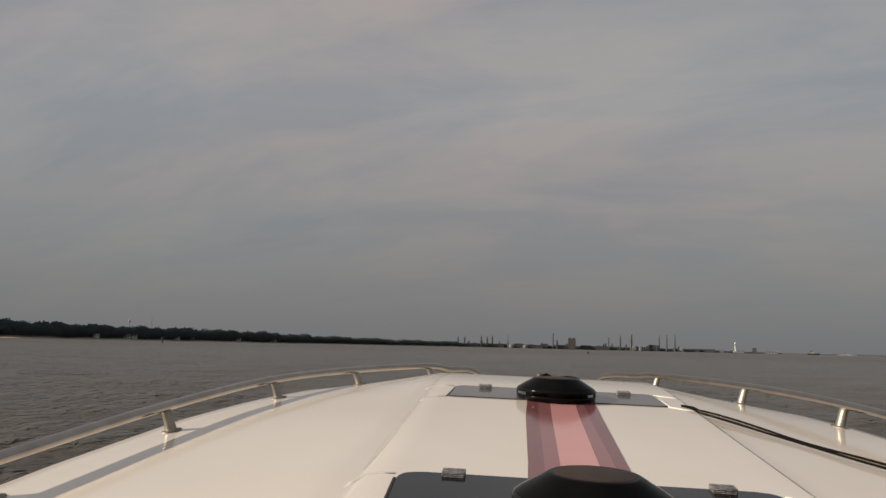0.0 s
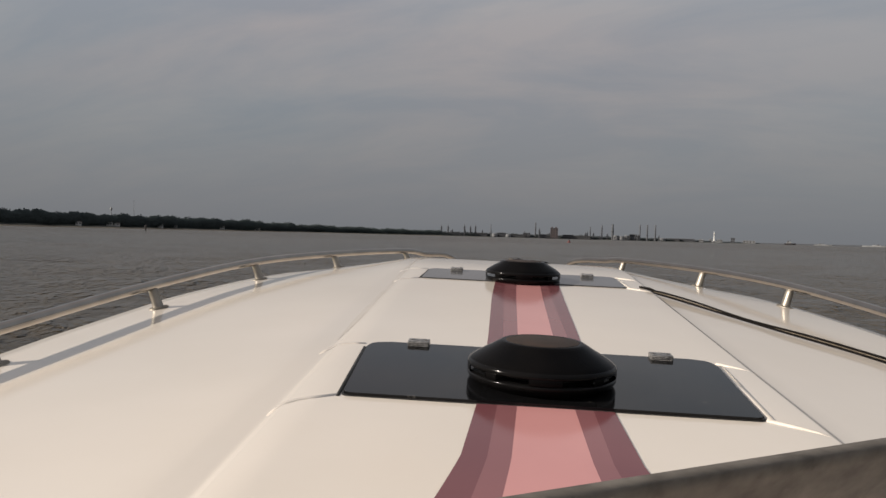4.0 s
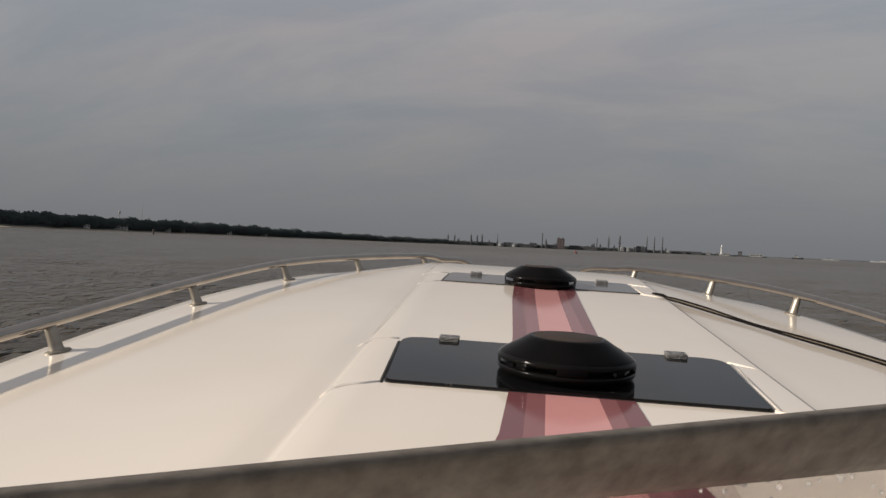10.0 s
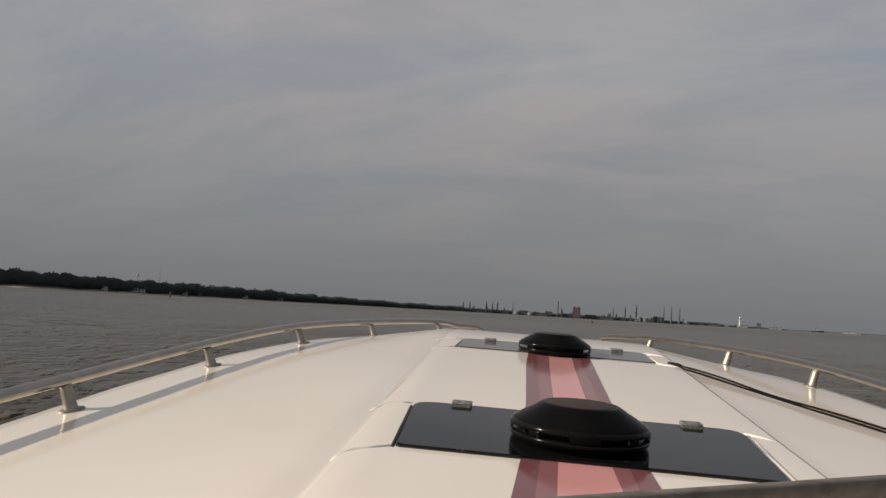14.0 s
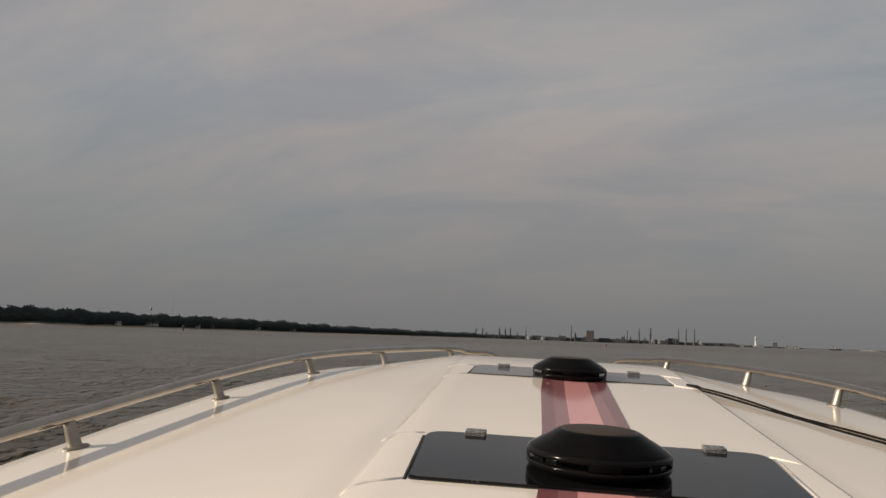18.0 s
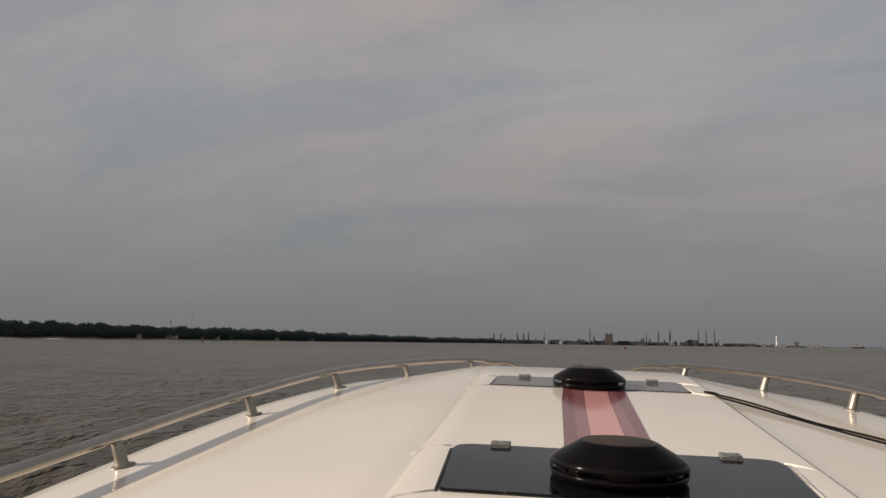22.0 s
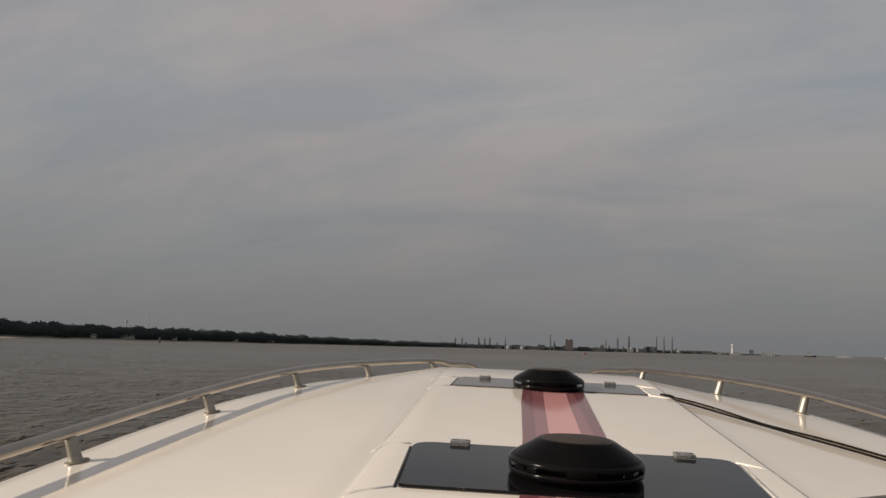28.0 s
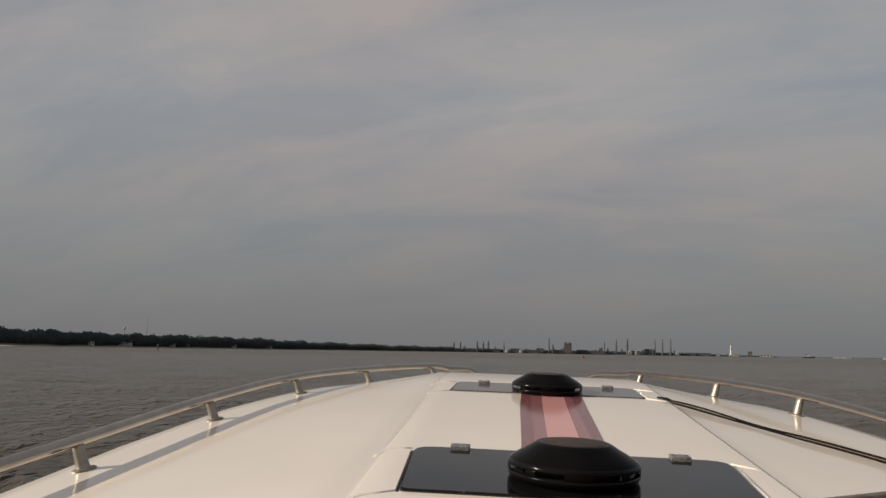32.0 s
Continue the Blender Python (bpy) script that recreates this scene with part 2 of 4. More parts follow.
DROPS = material("water drops", (0.86, 0.85, 0.83), 0.03, 0, (0.80, 0.79, 0.77), 60.0)
DROPS.node_tree.nodes["Principled BSDF"].inputs["Transmission Weight"].default_value = 0.85
DROPS.node_tree.nodes["Principled BSDF"].inputs["IOR"].default_value = 1.33


def water_material():
    m = bpy.data.materials.new("muddy estuary water")
    m.use_nodes = True
    n, l = m.node_tree.nodes, m.node_tree.links
    p = n["Principled BSDF"]
    p.inputs["Roughness"].default_value, p.inputs["IOR"].default_value = 0.12, 1.26
    p.inputs["Specular IOR Level"].default_value = 0.262
    coord = n.new("ShaderNodeTexCoord")
    mp = n.new("ShaderNodeMapping")
    mp.inputs["Rotation"].default_value = (0, 0, radians(24))
    mp.inputs["Scale"].default_value = (1.6, 1.0, 1.0)
    l.new(coord.outputs["Object"], mp.inputs[0])
    big = n.new("ShaderNodeTexNoise")
    big.inputs["Scale"].default_value, big.inputs["Detail"].default_value = 0.02, 5
    l.new(mp.outputs[0], big.inputs["Vector"])
    ramp = n.new("ShaderNodeValToRGB")
    ramp.color_ramp.elements[0].position, ramp.color_ramp.elements[1].position = 0.35, 0.65
    ramp.color_ramp.elements[0].color, ramp.color_ramp.elements[1].color = (0.054, 0.0445, 0.0305, 1), (0.076, 0.0605, 0.042, 1)
    l.new(big.outputs[0], ramp.inputs[0])
    l.new(ramp.outputs[0], p.inputs["Base Color"])
    last = None
    for scale, dist, detail in ((0.5, 0.22, 4), (1.9, 0.24, 4), (7.0, 0.045, 2)):
        t = n.new("ShaderNodeTexNoise")
        t.inputs["Scale"].default_value, t.inputs["Detail"].default_value = scale, detail
        l.new(mp.outputs[0], t.inputs["Vector"])
        b = n.new("ShaderNodeBump")
        b.inputs["Strength"].default_value, b.inputs["Distance"].default_value = 0.9, dist
        l.new(t.outputs[0], b.inputs["Height"])
        if last:
            l.new(last.outputs[0], b.inputs["Normal"])
        last = b
    # sparse short steep crests
    crest = n.new("ShaderNodeTexNoise")
    crest.inputs["Scale"].default_value, crest.inputs["Detail"].default_value = 1.7, 2
    l.new(mp.outputs[0], crest.inputs["Vector"])
    peak = n.new("ShaderNodeMapRange")
    peak.inputs["From Min"].default_value, peak.inputs["From Max"].default_value = 0.60, 0.86
    l.new(crest.outputs[0], peak.inputs[0])
    b = n.new("ShaderNodeBump")
    b.inputs["Strength"].default_value, b.inputs["Distance"].default_value = 1.0, 0.30
    l.new(peak.outputs[0], b.inputs["Height"])
    l.new(last.outputs[0], b.inputs["Normal"])
    l.new(b.outputs[0], p.inputs["Normal"])
    span = n.new("ShaderNodeVectorMath")
    span.operation = "LENGTH"
    l.new(coord.outputs["Object"], span.inputs[0])
    wind = n.new("ShaderNodeMapRange")
    wind.inputs["From Min"].default_value, wind.inputs["From Max"].default_value = 15.0, 300.0
    wind.inputs["To Min"].default_value, wind.inputs["To Max"].default_value = 0.10, 0.24
    l.new(span.outputs["Value"], wind.inputs[0])
    l.new(wind.outputs[0], p.inputs["Roughness"])
    return m


WATER = water_material()


# ---- building helpers ----
BOAT = pose(0, 0, 1.5, 4.892, 1.259, 0.1147)


def mesh_of(bm, name, mats, smooth=True):
    me = bpy.data.meshes.new(name)
    bm.normal_update()
    bm.to_mesh(me)
    bm.free()
    for m in mats if isinstance(mats, (list, tuple)) else [mats]:
        me.materials.append(m)
    if smooth:
        me.shade_smooth()
    return me


def part(name, bm, mats, parent, label="", smooth=True):
    """Links a bmesh as one mesh object under a thing or a part."""
    ob = new(name, mesh_of(bm, name, mats, smooth))
    ob.parent = parent
    return tagged(ob, label)


def thing(name, place, label, category, group="", kind="", base=None):
    ob = new(name)
    ob.empty_display_size = 0.1
    ob.matrix_world = (BOAT if base is None else base) @ place
    return tagged(ob, label, category, group, kind)


def T(x, y, z, rx=0, ry=0, rz=0):
    return pose(x, y, z, rx, ry, rz)


WORLD = Matrix.Identity(4)


def box(bm, x0, y0, z0, x1, y1, z1, bevel=0.0, mat=0, turn=None):
    m = Matrix.Translation(((x0 + x1) / 2, (y0 + y1) / 2, (z0 + z1) / 2)) @ Matrix.Diagonal((x1 - x0, y1 - y0, z1 - z0, 1))
    got = bmesh.ops.create_cube(bm, size=1, matrix=m if turn is None else turn @ m)["verts"]
    faces = {f for v in got for f in v.link_faces}
    for f in faces:
        f.material_index = mat
    if bevel:
        edges = {e for v in got for e in v.link_edges}
        bmesh.ops.bevel(bm, geom=list(edges), offset=bevel, segments=2, affect="EDGES", profile=0.7)
    return bm


def lathe(bm, profile, steps=48, mat=0, a0=0.0, a1=math.tau, cx=0.0, cy=0.0):
    """Turns a profile of (radius, height) round a standing axis."""
    full = abs(a1 - a0 - math.tau) < 1e-6
    count = steps if full else steps + 1
    rings = []
    for r, z in profile:
        rings.append([bm.verts.new((cx + r * math.cos(a0 + (a1 - a0) * i / steps), cy + r * math.sin(a0 + (a1 - a0) * i / steps), z)) for i in range(count)])
    for a, b in zip(rings, rings[1:]):
        for i in range(steps):
            j = (i + 1) % count
            f = bm.faces.new((a[i], a[j], b[j], b[i]))
            f.material_index = mat
    return rings


def cap_ring(bm, ring, mat=0, flip=False):
    f = bm.faces.new(ring[::-1] if flip else ring)
    f.material_index = mat


def sweep(bm, points, radius, sides=14, mat=0, squash=1.0, close=True):
    """A tube along points; radius is a number or one for each point."""
    pts = [Vector(p) for p in points]
    rs = radius if isinstance(radius, (list, tuple)) else [radius] * len(pts)
    rings = []
    for i, p in enumerate(pts):
        d = (pts[min(i + 1, len(pts) - 1)] - pts[max(i - 1, 0)]).normalized()
        side = d.cross(Vector((0, 0, 1)))
        side = side.normalized() if side.length > 1e-5 else Vector((1, 0, 0))
        up = side.cross(d)
        rings.append([bm.verts.new(p + side * (rs[i] * math.cos(k * math.tau / sides)) + up * (rs[i] * squash * math.sin(k * math.tau / sides))) for k in range(sides)])
    for a, b in zip(rings, rings[1:]):
        for k in range(sides):
            f = bm.faces.new((a[k], a[(k + 1) % sides], b[(k + 1) % sides], b[k]))
            f.material_index = mat
    if close:
        bm.faces.new(rings[0][::-1]).material_index = mat
        bm.faces.new(rings[-1]).material_index = mat
    return bm


def spline(points, n):
    """Points on a smooth curve through the given ones."""
    p = [Vector(q) for q in points]
    p = [2 * p[0] - p[1]] + p + [2 * p[-1] - p[-2]]
    out = []
    for i in range(1, len(p) - 2):
        for k in range(n):
            t = k / n
            a, b, c, d = p[i - 1], p[i], p[i + 1], p[i + 2]
            out.append(0.5 * ((2 * b) + (c - a) * t + (2 * a - 5 * b + 4 * c - d) * t * t + (3 * b - a - 3 * c + d) * t ** 3))
    return out + [p[-2]]


# ---- the boat's deck and hull ----
EDGE_Y = [-6.6, -4.0, -1.5, -0.38, 0.042, 0.54, 0.884, 1.216, 1.622, 2.0, 2.18, 2.32, 2.40, 2.43]
EDGE_X = [0.99, 1.06, 1.060, 1.034, 1.025, 0.981, 0.912, 0.824, 0.705, 0.510, 0.330, 0.177, 0.07, 0.012]


def edge_x(y, s=0):
    """Half breadth of the deck; the port side is a touch fuller."""
    return float(np.interp(y, EDGE_Y, EDGE_X)) - s * float(np.interp(y, (0.0, 0.9, 1.6, 2.0), (0.0230, 0.020, 0.009, 0.002)))


def centre_z(y):
    return -0.10 * (y - 1.2) ** 2 if y > 1.2 else 0.0


def crease_x(y):
    return float(np.interp(y, (1.86, 2.0, 2.18, 2.32, 2.40, 2.43), (0.392, 0.310, 0.2015, 0.1085, 0.0434, 0.0074)))


def chamfer(x, e):
    """Width and drop of the moulded step: a soft valley to port, a thin line to starboard."""
    return (0.062 * min(1.0, e), 0.002 * min(1.0, e / 0.5)) if x < 0 else (0.018 * min(1.0, e), 0.007 * min(1.0, e / 0.5))


def deck_z(x, y):
    """Height of the deck in the boat's own axes: a flat raised panel, a chamfer and cambered side decks."""
    c, e, z0 = crease_x(y), edge_x(y, 1 if x > 0 else -1), centre_z(y)
    ch, step = chamfer(x, e)
    power, valley = 1.05, 0.0030 * min(1.0, e / 0.5) if x < 0 else 0.0
    x = abs(x)
    low = min(float(np.interp(y, (0.0, 0.66, 1.0, 1.2, 1.45, 1.57, 1.8, 1.92), (-0.045, -0.039, -0.041, -0.047, -0.063, -0.073, -0.095, -0.105))), z0 - 0.012)
    if x <= c:
        return z0
    if x <= c + ch:
        s = (x - c) / ch
        dip = math.sin(s / 0.2 * math.pi / 2) if s < 0.20 else (max(0.0, 1 - s) / 0.80) ** 1.3
        return z0 - step * s * s * (3 - 2 * s) - valley * dip
    u = min(1.0, (x - c - ch) / max(1e-6, e - c - ch))
    return (z0 - step) + (low - z0 + step) * u ** power


def deck_mesh(y0, y1):
    ys = []
    y = y0
    while y < y1:
        ys.append(y)
        y += 0.10 if y < 0.9 else 0.05 if y < 2.1 else 0.02
    ys.append(y1)
    bm = bmesh.new()
    rows = []
    for y in ys:
        c = crease_x(y)
        row = []
        for s in (-1, 1):
            e = edge_x(y, s)
            ch = chamfer(s, e)[0]
            xs = [c * k / 8 for k in range(s < 0, 9)] + [c + ch * k for k in (0.05, 0.10, 0.15, 0.20, 0.28, 0.4, 0.55, 0.7, 0.85, 1.0)] + [c + ch + (e - c - ch) * k / 16 for k in range(1, 17)]
            half = [(s * x, y, deck_z(s * x, y)) for x in xs]
            row += half[::s]
        drop = ((0.006, 0.004), (0.008, 0.012), (0.008, 0.030))
        row = [(row[0][0] - a, y, row[0][2] - b) for a, b in drop[::-1]] + row + [(row[-1][0] + a, y, row[-1][2] - b) for a, b in drop]
        rows.append([bm.verts.new(p) for p in row])
    for a, b in zip(rows, rows[1:]):
        for i in range(len(a) - 1):
            bm.faces.new((a[i], a[i + 1], b[i + 1], b[i]))
    bm.faces.new(rows[-1])
    return bm


boat = thing("powerboat", T(0, 0, 0), "cream white powerboat with pink and mauve deck stripes", "boat")
part("foredeck", deck_mesh(-1.75, 2.43), GELCOAT, boat, "glossy cream gelcoat foredeck with a raised centre panel")


def hull_mesh():
    bm = bmesh.new()
    ys = [-6.6 + 0.25 * k for k in range(33)] + [1.5 + 0.06 * k for k in range(13)] + [2.25, 2.30, 2.35, 2.39, 2.42, 2.435]
    rows = []
    for y in ys:
        pull = max(0.0, (y - 0.5) / 1.9)
        row = []
        for s in (-1, 1):
            e = edge_x(y, s) + 0.004
            z = deck_z(s * edge_x(y, s), y) - 0.012
            half = []
            for w, d in ((1.0, 0.0), (1.012, -0.07), (0.985, -0.12), (0.93, -0.6), (0.80, -1.15), (0.4, -1.55), (0.0, -1.85)):
                back = pull ** 2 * -d * 0.45
                half.append((s * e * w, y - back, z + d * (1 - 0.25 * pull)))
            row += half[:-1] if s < 0 else half[::-1]
        rows.append([bm.verts.new(p) for p in row])
    for a, b in zip(rows, rows[1:]):
        for i in range(len(a) - 1):
            bm.faces.new((a[i], b[i], b[i + 1], a[i + 1]))
    bm.faces.new(rows[0][::-1])
    bm.faces.new(rows[-1])
    bmesh.ops.remove_doubles(bm, verts=bm.verts, dist=1e-5)
    bmesh.ops.recalc_face_normals(bm, faces=bm.faces)
    return bm


part("hull", hull_mesh(), HULLWHITE, boat, "white gelcoat hull with flared sides", False)
rub = bmesh.new()
for s in (-1, 1):
    sweep(rub, [(s * (edge_x(y, s) + 0.018), y, deck_z(s * edge_x(y, s), y) - 0.045) for y in np.linspace(-6.5, 2.3, 70)], 0.016, 8)
part("rub_rail", rub, RUBBER, boat, "black rubber rub rail")
cock = bmesh.new()
box(cock, -0.795, -6.39, -0.82, 0.795, -1.81, -0.78)
part("cockpit_floor", cock, FLOORGREY, boat, "grey cockpit floor", False)
bulk = bmesh.new()
box(bulk, -1.0, -1.80, -0.80, 1.0, -1.752, -0.02, 0.01)
part("cockpit_bulkhead", bulk, GELCOAT, boat, "", False)
for s in (-1, 1):
    co = bmesh.new()
    rows = []
    for y in np.linspace(-6.55, -1.81, 20):
        e, z = edge_x(y, s) - 0.006, deck_z(s * edge_x(y, s), y)
        rows.append([co.verts.new((s * x, y, h)) for x, h in ((0.80, -0.82), (0.80, z - 0.01), (0.81, z), (e, z), (e, z - 0.06), (0.86, -0.82))])
    for a, b in zip(rows, rows[1:]):
        for k in range(6):
            co.faces.new((a[k], a[(k + 1) % 6], b[(k + 1) % 6], b[k]) if s > 0 else (b[k], b[(k + 1) % 6], a[(k + 1) % 6], a[k]))
    co.faces.new(rows[0])
    co.faces.new(rows[-1][::-1])
    bmesh.ops.recalc_face_normals(co, faces=co.faces)
    part("cockpit_side", co, GELCOAT, boat, "", False)
tr = bmesh.new()
box(tr, -0.795, -6.55, -0.82, 0.795, -6.40, -0.06, 0.02)
part("transom", tr, GELCOAT, boat, "", False)

# painted stripes: edges across the boat at three stations, dark outside, pink between
ST_Y = [-1.05, -0.80, -0.60, -0.365, 0.10, 0.65, 0.88, 1.20]
ST = [[-0.205, -0.160, -0.125, -0.110, -0.100, -0.097, -0.090, -0.088],
      [-0.155, -0.118, -0.092, -0.079, -0.068, -0.063, -0.058, -0.055],
      [-0.115, -0.083, -0.062, -0.049, -0.037, -0.028, -0.022, -0.020],
      [0.062, 0.049, 0.039, 0.037, 0.040, 0.046, 0.052, 0.054],
      [0.105, 0.082, 0.064, 0.065, 0.071, 0.072, 0.076, 0.078],
      [0.175, 0.132, 0.101, 0.096, 0.096, 0.106, 0.112, 0.114]]
stripes = [("stripe", MAUVE, "faded dark mauve stripe"), ("stripe", MAUVE_LIGHT, "faded light mauve stripe"), ("stripe", PINK, "faded pink stripe"),
           ("stripe", MAUVE_LIGHT, "faded light mauve stripe"), ("stripe", MAUVE, "faded dark mauve stripe")]
for k, (nm, mt, lb) in enumerate(stripes):
    bm = bmesh.new()
    ys = np.linspace(-1.05, 1.2, 60)
    lo = [bm.verts.new((np.interp(y, ST_Y, ST[k]), y, deck_z(0, y) + 0.0012)) for y in ys]
    hi = [bm.verts.new((np.interp(y, ST_Y, ST[k + 1]), y, deck_z(0, y) + 0.0012)) for y in ys]
    for i in range(len(ys) - 1):
        bm.faces.new((lo[i], hi[i], hi[i + 1], lo[i + 1]))
    part(nm, bm, mt, boat, lb)


# moulded ridges beside the hatches
def ridge(points, w=0.0045, h=0.0035, sink=0.0):
    bm = bmesh.new()
    n = len(points)
    if sink:
        sweep(bm, [(x, y, deck_z(x, y) - sink - (0, 0, 0.0006, 0.0016)[max(0, i - n + 4)]) for i, (x, y) in enumerate(points)], w, 20)
        return bm
    sweep(bm, [(x, y, deck_z(x, y)) for x, y in points], [w if n < 4 or i < n - 3 else w * (0.8, 0.5, 0.06)[i - n + 3] for i in range(n)], 8, squash=h / w)
    return bm


for y0, y1, xr, xf in ((-0.377, -0.02, 0.3185, 0.335), (0.925, 1.165, 0.327, 0.318)):
    for s in (-1, 1):
        front = [(xf + 0.008, y1 - 0.006), (0.366, y1 - 0.024), (0.380, y1 - 0.036), (0.390, y1 - 0.052), (0.396, y1 - 0.075), (0.400, y1 - 0.110)]
        rear = [(xr + 0.008, y0 + 0.004), (0.366, y0 - 0.024), (0.380, y0 - 0.036), (0.391, y0 - 0.052), (0.398, y0 - 0.075), (0.402, y0 - 0.110)]
        if s < 0:
            front = [(xf + 0.008, y1 - 0.004), (0.366, y1 - 0.007), (0.384, y1 - 0.016), (0.398, y1 - 0.034), (0.408, y1 - 0.064), (0.415, y1 - 0.105)]
        for way in (front, rear):
            part("moulded_ridge", ridge([(s * x, y) for x, y in (way[:4] if s > 0 else way)], 0.0062 if s > 0 else 0.0110, 0.0030, 0.0 if s > 0 else 0.0094), GELCOAT, boat)
        if s > 0:
            part("moulded_ridge", ridge([(s * (xr + 0.008), y0), (s * (xf + 0.008), y1 - 0.03)], 0.0075, 0.0032), GELCOAT, boat)
        else:
            part("hatch_groove", ridge([(s * (xr + 0.006), y0 - 0.004), (s * (xf + 0.004), y1 - 0.035)], 0.0034, 0.0018), RUBBER, boat, "dark groove beside the hatch")


# thin tan strip that paints shade along the foot of the raised panel to port
bm = bmesh.new()
crease_rows = []
for y in np.linspace(0.0, 1.98, 90):
    x = -(crease_x(y) + chamfer(-1, edge_x(y, -1))[0] * 0.22)
    w = 0.0060 * (1 + 0.14 * math.sin(y * 7.0) + 0.08 * math.sin(y * 23.0)) * min(1.0, 0.1 + (1.98 - y) * 3, 0.05 + y * 5)
    crease_rows.append([bm.verts.new((x + o * w, y, deck_z(x + o * w, y) + 0.0004)) for o in (-1, -0.4, 0.4, 1)])
for a, b in zip(crease_rows, crease_rows[1:]):
    for k in range(3):
        bm.faces.new((a[k], a[k + 1], b[k + 1], b[k]))
part("crease_shade_strip", bm, CREASE_SHADE, boat, "faint tan strip, shade painted along the crease")


# ---- hatches ----
def plate(bm, outline, z0, z1, bevel=0.0):
    lo = [bm.verts.new((x, y, z0)) for x, y in outline]
    hi = [bm.verts.new((x, y, z1)) for x, y in outline]
    n = len(outline)
    top = bm.faces.new(hi)
    bm.faces.new(lo[::-1])
    for i in range(n):
        bm.faces.new((lo[i], lo[(i + 1) % n], hi[(i + 1) % n], hi[i]))
    if bevel:
        bmesh.ops.bevel(bm, geom=list(top.edges), offset=bevel, segments=2, affect="EDGES")
    return bm


def rounded(corners, radii, n=7):
    """Outline of a polygon with rounded corners."""
    out = []
    m = len(corners)
    for i, (c, r) in enumerate(zip(corners, radii)):
        c = Vector((*c, 0))
        a = (Vector((*corners[i - 1], 0)) - c).normalized()
        b = (Vector((*corners[(i + 1) % m], 0)) - c).normalized()
        p, q = c + a * r, c + b * r
        for k in range(n):
            t = k / (n - 1)
            v = (1 - t) ** 2 * p + 2 * t * (1 - t) * c + t * t * q
            out.append((v.x, v.y))
    return out


def hatch(y0, y1, xr, xf, label, r_front=0.045, back=0.028, panel=SMOKED, top=0.0060, hinge_mat=HINGE_DARK, hx=0.235, words="smoked black acrylic panel"):
    yc = (y0 + y1) / 2
    h = thing("deck_hatch", T(0, yc, 0), label, "hatch", "deck hatches")
    a, b = y0 - yc, y1 - yc
    g = bmesh.new()
    plate(g, rounded([(-xr, a), (xr, a), (xf, b), (-xf, b)], [0.012, 0.012, r_front, r_front]), -0.002, 0.0020, 0.0008)
    part("gasket", g, RUBBER, h, "black rubber gasket", False)
    i = 0.003
    p = bmesh.new()
    plate(p, rounded([(-xr + i, a + i * 0.6), (xr - i, a + i * 0.6), (xf - i, b - i), (-xf + i, b - i)], [0.010, 0.010, r_front, r_front]), 0.0, top, min(0.002, top * 0.35))
    part("smoked_panel", p, panel, h, words, False)
    for s in (-1, 1):
        hb = bmesh.new()
        box(hb, s * hx - 0.0212, b - back, 0.0, s * hx + 0.0212, b - back + 0.032, 0.0145, 0.003)
        hinge = part("hinge", hb, hinge_mat, h, "dark grey ribbed hinge", False)
        for k in range(3):
            kn = bmesh.new()
            box(kn, s * hx - 0.0185 + 0.003 * (k == 1), b - back - 0.0010, 0.0056 + k * 0.0031, s * hx + 0.0185 - 0.006 * (k == 2), b - back + 0.002, 0.0066 + k * 0.0031, 0.0003)
            part("rib", kn, HINGE_RIB, hinge, "light grey rib")
        for dx in (-0.014, 0.014):
            sc = bmesh.new()
            r = lathe(sc, [(0.0038, 0.0135), (0.0036, 0.0152), (0.002, 0.0156)], 10, cx=s * hx + dx, cy=b - back + 0.018)
            cap_ring(sc, r[-1])
            part("screw", sc, STEEL, hinge, "small steel screw")
    return h


hatch(-0.379, -0.02, 0.320, 0.338, "smoked black acrylic deck hatch with grey hinges near the windscreen")
hatch(0.925, 1.165, 0.330, 0.320, "smoked acrylic deck hatch, greyed by painted sky sheen, with grey hinges near the bow", 0.03, 0.062, SMOKED_SHEEN, 0.0032, HINGE, 0.223, "smoked acrylic panel with sky sheen in its grey colour")


